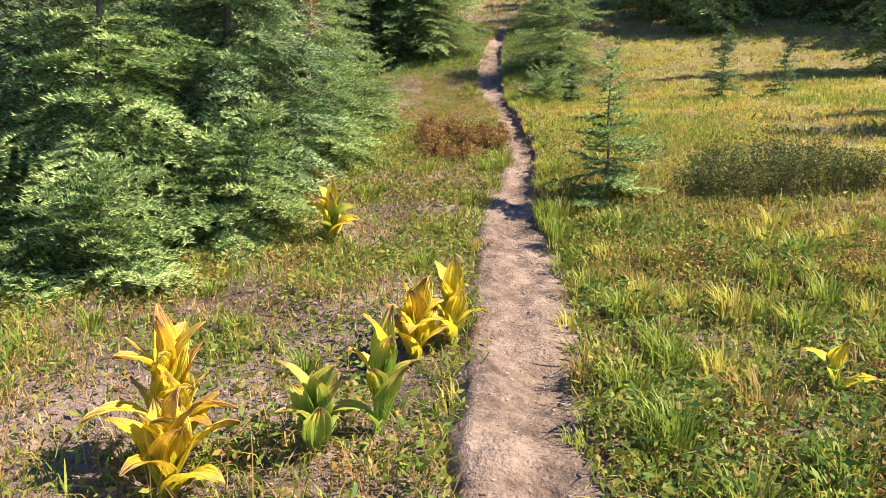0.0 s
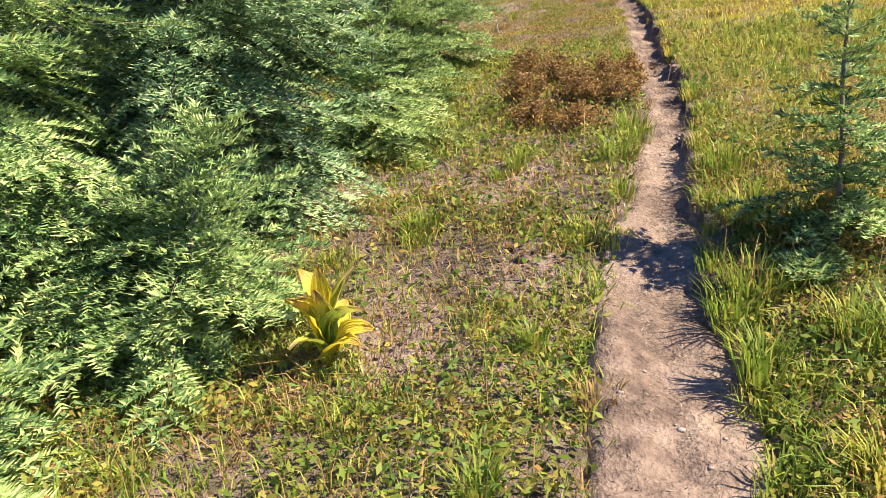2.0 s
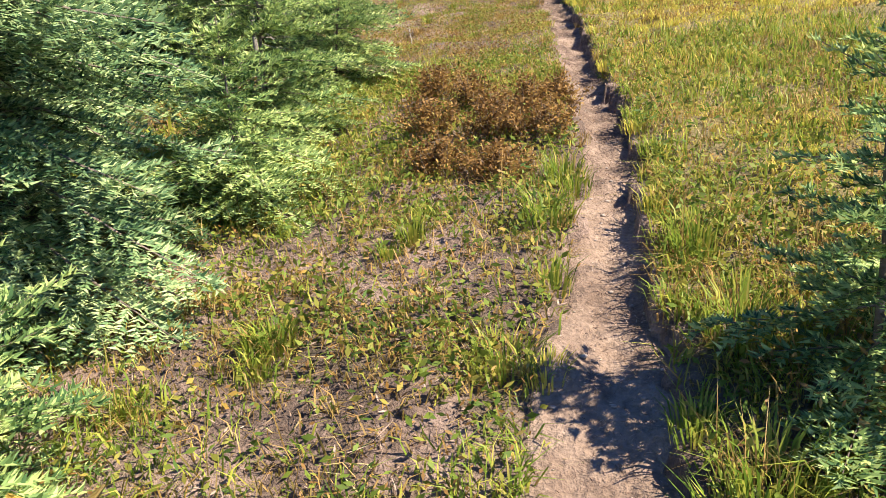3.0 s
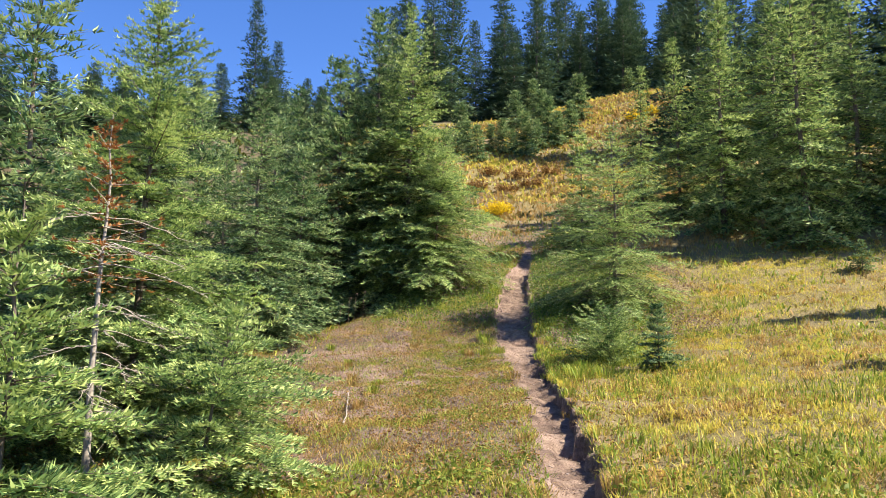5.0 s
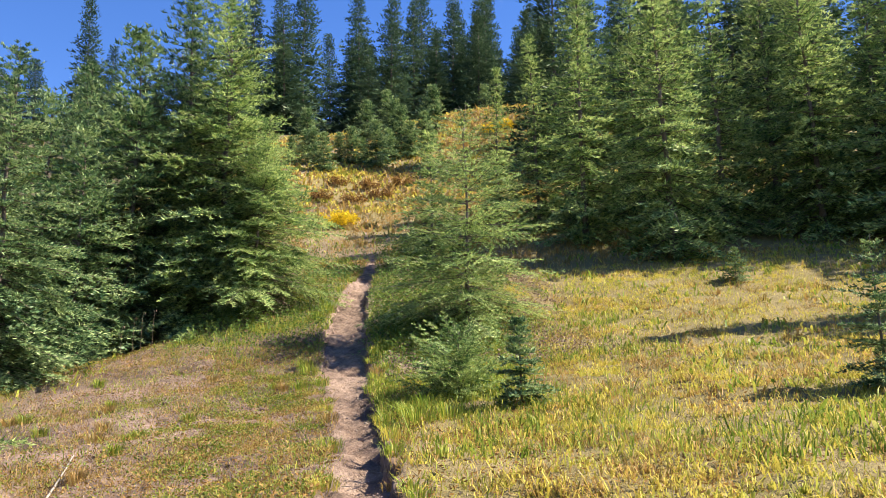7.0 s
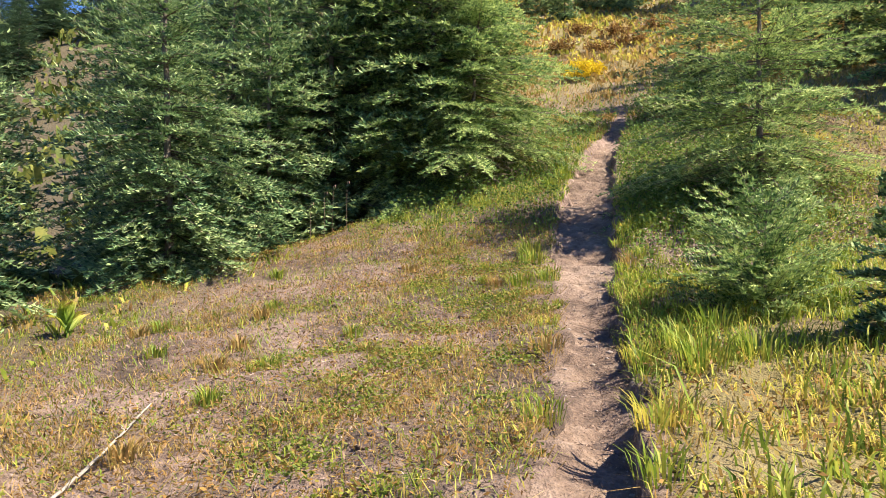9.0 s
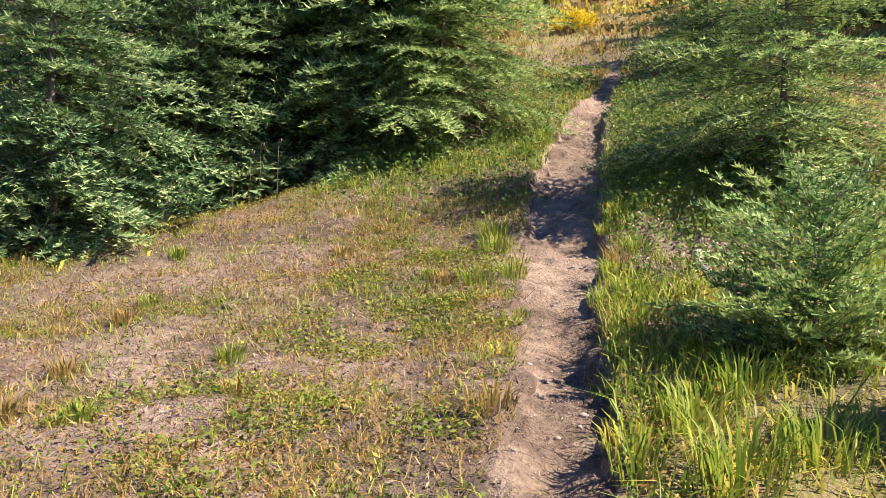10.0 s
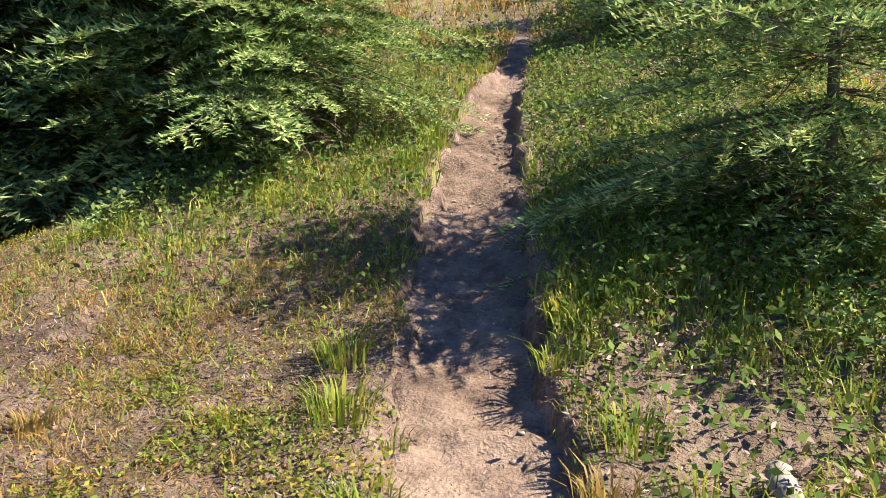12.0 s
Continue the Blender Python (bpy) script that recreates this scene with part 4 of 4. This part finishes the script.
for k, (x, y, h) in enumerate([(1.5, 4.8, 0.42), (1.72, 4.7, 0.5), (1.95, 4.75, 0.52), (2.2, 4.7, 0.5), (2.45, 4.75, 0.42), (1.65, 5.05, 0.46), (1.95, 5.1, 0.5), (2.25, 5.1, 0.46)]):
    shrub("heather", "dark green heather shrub in the meadow", x, y, h, 0.34, 2300, 0.026, M_HEATH, 330 + k, "heather shrubs")
for k, (x, y, h) in enumerate([(-0.05, 20.7, 0.6), (0.15, 21.0, 0.45), (4.2, 29.3, 0.7), (4.8, 29.6, 0.6)]):
    shrub("yellow_shrub", "bright yellow autumn shrub on the slope", x, y, h, 0.5, 1500, 0.07, M_YSHRUB, 350 + k, "yellow shrubs")
for k, (x, y, h) in enumerate([(0.2, 23.4, 0.4), (0.8, 23.8, 0.4), (-0.5, 23.6, 0.4), (0.5, 24.6, 0.4), (1.3, 24.8, 0.4), (-0.2, 25.0, 0.4)]):
    shrub("red_shrub", "low orange-red shrub on the open slope", x, y, h, 0.6, 1300, 0.07, M_RED, 360 + k, "red shrubs on the slope")


def tuft(label, x, y, height, n, seed, mat, spread=0.09):
    r = np.random.default_rng(seed)
    x, y = x * U, y * U
    ob = tagged(new("grass_tuft"), label, "grass", "grass tufts")
    ob.matrix_world = pose(x, y, float(ground_z(x, y)) - 0.02)
    a0 = r.uniform(0, 2 * np.pi, n)
    P = np.stack([np.cos(a0), np.sin(a0), 0 * a0], 1)
    root = P * (spread * np.sqrt(r.uniform(0, 1, n)))[:, None]
    h = height * r.uniform(0.55, 1.15, n)
    out = P * (h * r.uniform(0.1, 0.75, n))[:, None]
    side = np.stack([-np.sin(a0), np.cos(a0), 0 * a0], 1) * 0.004
    z = np.array([0, 0, 1.0])
    mid_ = root + out * 0.35 + z * (h * 0.65)[:, None]
    tip = root + out + z * (h * 0.9)[:, None]
    V = np.stack([root - side, root + side, mid_ + side, mid_ - side, tip], 1).reshape(-1, 3)
    q = np.arange(n) * 5
    T = np.concatenate([np.stack([q, q + 1, q + 2], 1), np.stack([q, q + 2, q + 3], 1), np.stack([q + 3, q + 2, q + 4], 1)])
    tagged(part("turf", bulk("turf", V, T, mat), ob), kind="stuff")
    return ob


for k, (x, y, h, m) in enumerate([(0.62, 4.28, 0.24, M_GREEN), (0.68, 4.4, 0.22, M_GREEN), (0.75, 4.9, 0.26, M_GREEN), (0.72, 5.3, 0.24, M_GREEN), (0.2, 4.85, 0.17, M_GREEN), (0.32, 5.6, 0.2, M_GREEN), (0.38, 6.0, 0.2, M_GREEN),
                                  (0.62, 12.75, 0.17, M_GREEN), (0.68, 12.5, 0.14, M_GREEN), (0.16, 12.95, 0.15, M_GREEN), (0.02, 12.85, 0.15, M_GREEN), (0.78, 11.3, 0.2, M_GREEN), (0.82, 11.0, 0.24, M_GREEN), (0.9, 11.5, 0.22, M_GREEN), (1.0, 11.15, 0.2, M_GREEN),
                                  (0.1, 15.4, 0.24, M_GREEN), (0.02, 15.1, 0.22, M_GREEN), (0.7, 3.3, 0.2, M_GREEN), (0.85, 2.5, 0.22, M_GREEN), (1.0, 2.2, 0.2, M_DRY), (0.72, 2.0, 0.2, M_GREEN), (0.05, 13.3, 0.18, M_GREEN), (0.0, 13.6, 0.18, M_GREEN), (0.7, 13.1, 0.16, M_GREEN)]):
    tuft("bright green grass tuft at the path edge", x, y, h, 110, 400 + k, m, 0.15)


for k in range(60):
    x, y = rng.uniform(0.62, 2.2), rng.uniform(1.7, 4.2)
    tuft("coarse green and yellow grass tuft in the meadow", x, y, rng.uniform(0.14, 0.26), 110, 500 + k, M_GREEN if k % 3 else M_GOLD, 0.11)
for k in range(26):
    x, y = rng.uniform(-1.6, 0.15), rng.uniform(2.2, 6.0)
    tuft("small green grass tuft among dry herbs", x, y, rng.uniform(0.1, 0.18), 90, 580 + k, M_GREEN, 0.08)
for k in range(22):
    x, y = rng.uniform(-1.8, 0.2), rng.uniform(9.5, 13.4)
    tuft("small green grass tuft on bare soil", x, y, rng.uniform(0.08, 0.15), 80, 620 + k, M_GREEN if k % 2 else M_DRY, 0.08)


# ragged fringe of small tufts along both lips of the path
for k in range(62):
    y = 2.0 + 21.5 * k / 62 + rng.uniform(-0.25, 0.25)
    right = k % 3 != 2
    x = float(trail_mid(y)) + (1 if right else -1) * (float(trail_width(y)) * 0.5 + rng.uniform(0.04, 0.16))
    tuft("small ragged grass tuft on the lip of the path", x / U, y / U, rng.uniform(0.09, 0.17), 60, 660 + k, (M_GREEN, M_GOLD, M_DRY, M_GREEN)[k % 4], 0.1)


def stick(name, label, pts, r0, r1, mat, category="branch", lift=0.015, sub=()):
    """A bent piece of wood; points in plan units with height over the ground in metres."""
    P = np.array([[x * U, y * U, float(ground_z(x * U, y * U)) + z + lift] for x, y, z in pts])
    s = np.linspace(0, len(P) - 1, 24)
    Q = np.stack([np.interp(s, np.arange(len(P)), P[:, k]) for k in range(3)], 1)
    r = np.random.default_rng(int(abs(P[0].sum()) * 100))
    Q[1:-1] = (Q[:-2] + Q[1:-1] + Q[2:]) / 3
    Q += r.normal(0, r0 * 0.12, Q.shape)
    o = Q[0].copy()
    ob = new(name, smooth(bulk(name, *tube(Q - o, np.linspace(r0, r1, 24) * r.uniform(0.85, 1.15, 24), 8), mat)))
    ob.location = o
    tagged(ob, label, category)
    for k, (i, d) in enumerate(sub):
        b0 = Q[i] - o
        s2 = np.linspace(0, 1, 6)[:, None]
        part("side_twig", bulk("side_twig", *tube(b0 + s2 * np.array(d) + r.normal(0, 0.004, (6, 3)), np.linspace(r1 * 1.2, 0.001, 6), 5), mat), ob)
    return ob


stick("fallen_branch", "pale dry fallen branch on bare soil", [(-0.72, 9.7, 0.02), (-0.78, 10.1, 0.01), (-0.84, 10.4, 0.02), (-0.9, 10.75, 0.05)], 0.013, 0.005, M_GREY, sub=((15, (0.08, 0.06, 0.05)), (19, (-0.07, 0.05, 0.03))))
stick("bleached_root", "bleached grey curved root beside the path", [(0.95, 12.96, 0.03), (0.935, 12.88, 0.05), (0.93, 12.75, 0.02), (0.96, 12.6, 0.01), (1.03, 12.48, -0.03)], 0.044, 0.022, M_GREY, "root")
stick("exposed_root", "thin dark root crossing the path", [(0.24, 14.38, -0.03), (0.38, 14.5, 0.06), (0.52, 14.57, -0.02)], 0.010, 0.006, M_TWIG, "root")
for k, (x, y, h) in enumerate([(-1.69, 14.0, 0.6), (-1.6, 14.05, 0.72), (-1.52, 14.02, 0.8), (-1.44, 14.1, 0.78), (-1.98, 13.7, 0.36), (1.0, 14.2, 0.3), (0.95, 13.6, 0.22), (1.25, 13.9, 0.24)]):
    o = stick("dry_stalk", "tall dry seed stalk with a nodding head", [(x, y, 0), (x + 0.005, y, h * 0.6), (x + 0.012, y, h), (x + 0.03, y, h * 0.99)], 0.003, 0.0018, M_LITTER, "plant", 0.0)
    tipp = Vector(o.data.vertices[-1].co)
    w_, t_ = tube(np.array(tipp) + np.array([[0, 0, 0.012], [0, 0, 0], [0, 0, -0.015], [0, 0, -0.03]]), [0.002, 0.006, 0.006, 0.001], 6)
    part("seed_head", bulk("seed_head", w_, t_, M_LITTER), o)

def dead_twigs(ob, n, z0, z1, length, mat, seed, toward=0.0, fan=math.pi):
    """Bare forked twigs low on a trunk."""
    r = np.random.default_rng(seed)
    for k in range(n):
        a0, z = toward + r.uniform(-fan, fan), r.uniform(z0, z1)
        L = length * r.uniform(0.5, 1.1)
        q = np.linspace(0, 1, 8)
        bend = r.normal(0, 0.12)
        P = np.stack([L * q * np.cos(a0 + bend * q), L * q * np.sin(a0 + bend * q), z - 0.28 * L * q ** 1.5], 1) + r.normal(0, 0.006, (8, 3))
        bits = [tube(P, np.linspace(0.006, 0.0018, 8), 4)]
        for f in range(9):
            i = r.integers(2, 8)
            d = np.array([math.cos(a0 + r.choice([-0.8, 0.8])), math.sin(a0 + r.choice([-0.8, 0.8])), r.normal(-0.1, 0.3)]) * L * r.uniform(0.12, 0.3)
            q2 = np.linspace(0, 1, 4)[:, None]
            bits.append(tube(P[i] + q2 * d + r.normal(0, 0.004, (4, 3)), np.linspace(0.003, 0.001, 4), 3))
        part("dead_twig", bulk("dead_twig", *joined(bits), mat), ob)


dead_twigs(lean_hem, 26, 0.25, 0.9, 1.3, M_TWIG, 70, -0.5, 1.1)
dead_twigs(clump_fir, 10, 0.3, 1.1, 1.1, M_TWIG, 71, -1.2, 1.0)
dead_twigs(dying, 34, 0.15, 2.3, 0.7, M_GREY, 72, -0.6, 1.7)
dead_twigs(hem, 18, 0.3, 0.9, 0.9, M_TWIG, 73, -1.6, 1.6)
dead_twigs(pale_fir, 10, 0.5, 2.4, 0.5, M_GREY, 74, -0.9, 1.2)
# bare leader on the hemlock, dead twigs on the dying fir
top_z = 2.2 * U
spike = np.stack([np.linspace(0, 0.06, 8), 0 * np.arange(8), np.linspace(top_z - 0.35, top_z + 0.32, 8)], 1)
part("dead_leader", smooth(bulk("dead_leader", *tube(spike, np.linspace(0.014, 0.003, 8), 6), M_GREY)), hem, "bare grey dead top")
for a0, z0, l0 in ((0.4, 0.05, 0.25), (2.6, 0.12, 0.22), (4.2, 0.0, 0.28), (5.5, 0.2, 0.14)):
    q = np.linspace(0, 1, 6)[:, None]
    d0 = np.array([math.cos(a0), math.sin(a0), 0.45]) * l0
    part("dead_twig", bulk("dead_twig", *tube(np.array([0.04, 0, top_z + z0]) + q * d0, np.linspace(0.005, 0.0015, 6), 5), M_GREY), hem)

# clods and small stones on the bare soil, pebbles and crumbs on the trail
r3 = np.random.default_rng(9)
py = r3.uniform(1.5, 27.0, 420)
px = trail_mid(py) + r3.uniform(-1.1, 1.1, 420) * trail_width(py) / 2
ps = r3.lognormal(-5.0, 0.45, 420)
stones = []
ico = bmesh.new()
bmesh.ops.create_icosphere(ico, subdivisions=1, radius=1.0)
iv, it = np.array([v.co[:] for v in ico.verts]), np.array([[v.index for v in f.verts] for f in ico.faces])
ico.free()
for x, y, s in zip(px, py, ps):
    v = iv * r3.uniform(0.7, 1.2, (len(iv), 1)) * s * np.array([1.2, 0.9, 0.6]) + np.array([x, y, float(trail_z(x, y)) + 0.002])
    stones.append((v, it))
clods = []
for x, y, s in zip(r3.uniform(-4.5, 4.5, 2600), r3.uniform(2.0, 25.0, 2600), r3.lognormal(-4.2, 0.5, 2600)):
    if bare(x, y) * off_trail(x, y, 1.1, 1.4) > r3.uniform(0.25, 1.0):
        clods.append((iv * r3.uniform(0.65, 1.2, (len(iv), 1)) * s * np.array([1.3, 1.0, 0.6]) + np.array([x, y, float(ground_z(x, y)) + 0.1 * s]), it))
tagged(new("soil_clods", bulk("soil_clods", *joined(clods), M_SOIL)), "brown clods of earth on the bare ground", "soil", kind="stuff")
tagged(new("pebbles", bulk("pebbles", *joined(stones), M_STONE)), "small stones and clods on the path", "stones", kind="stuff")
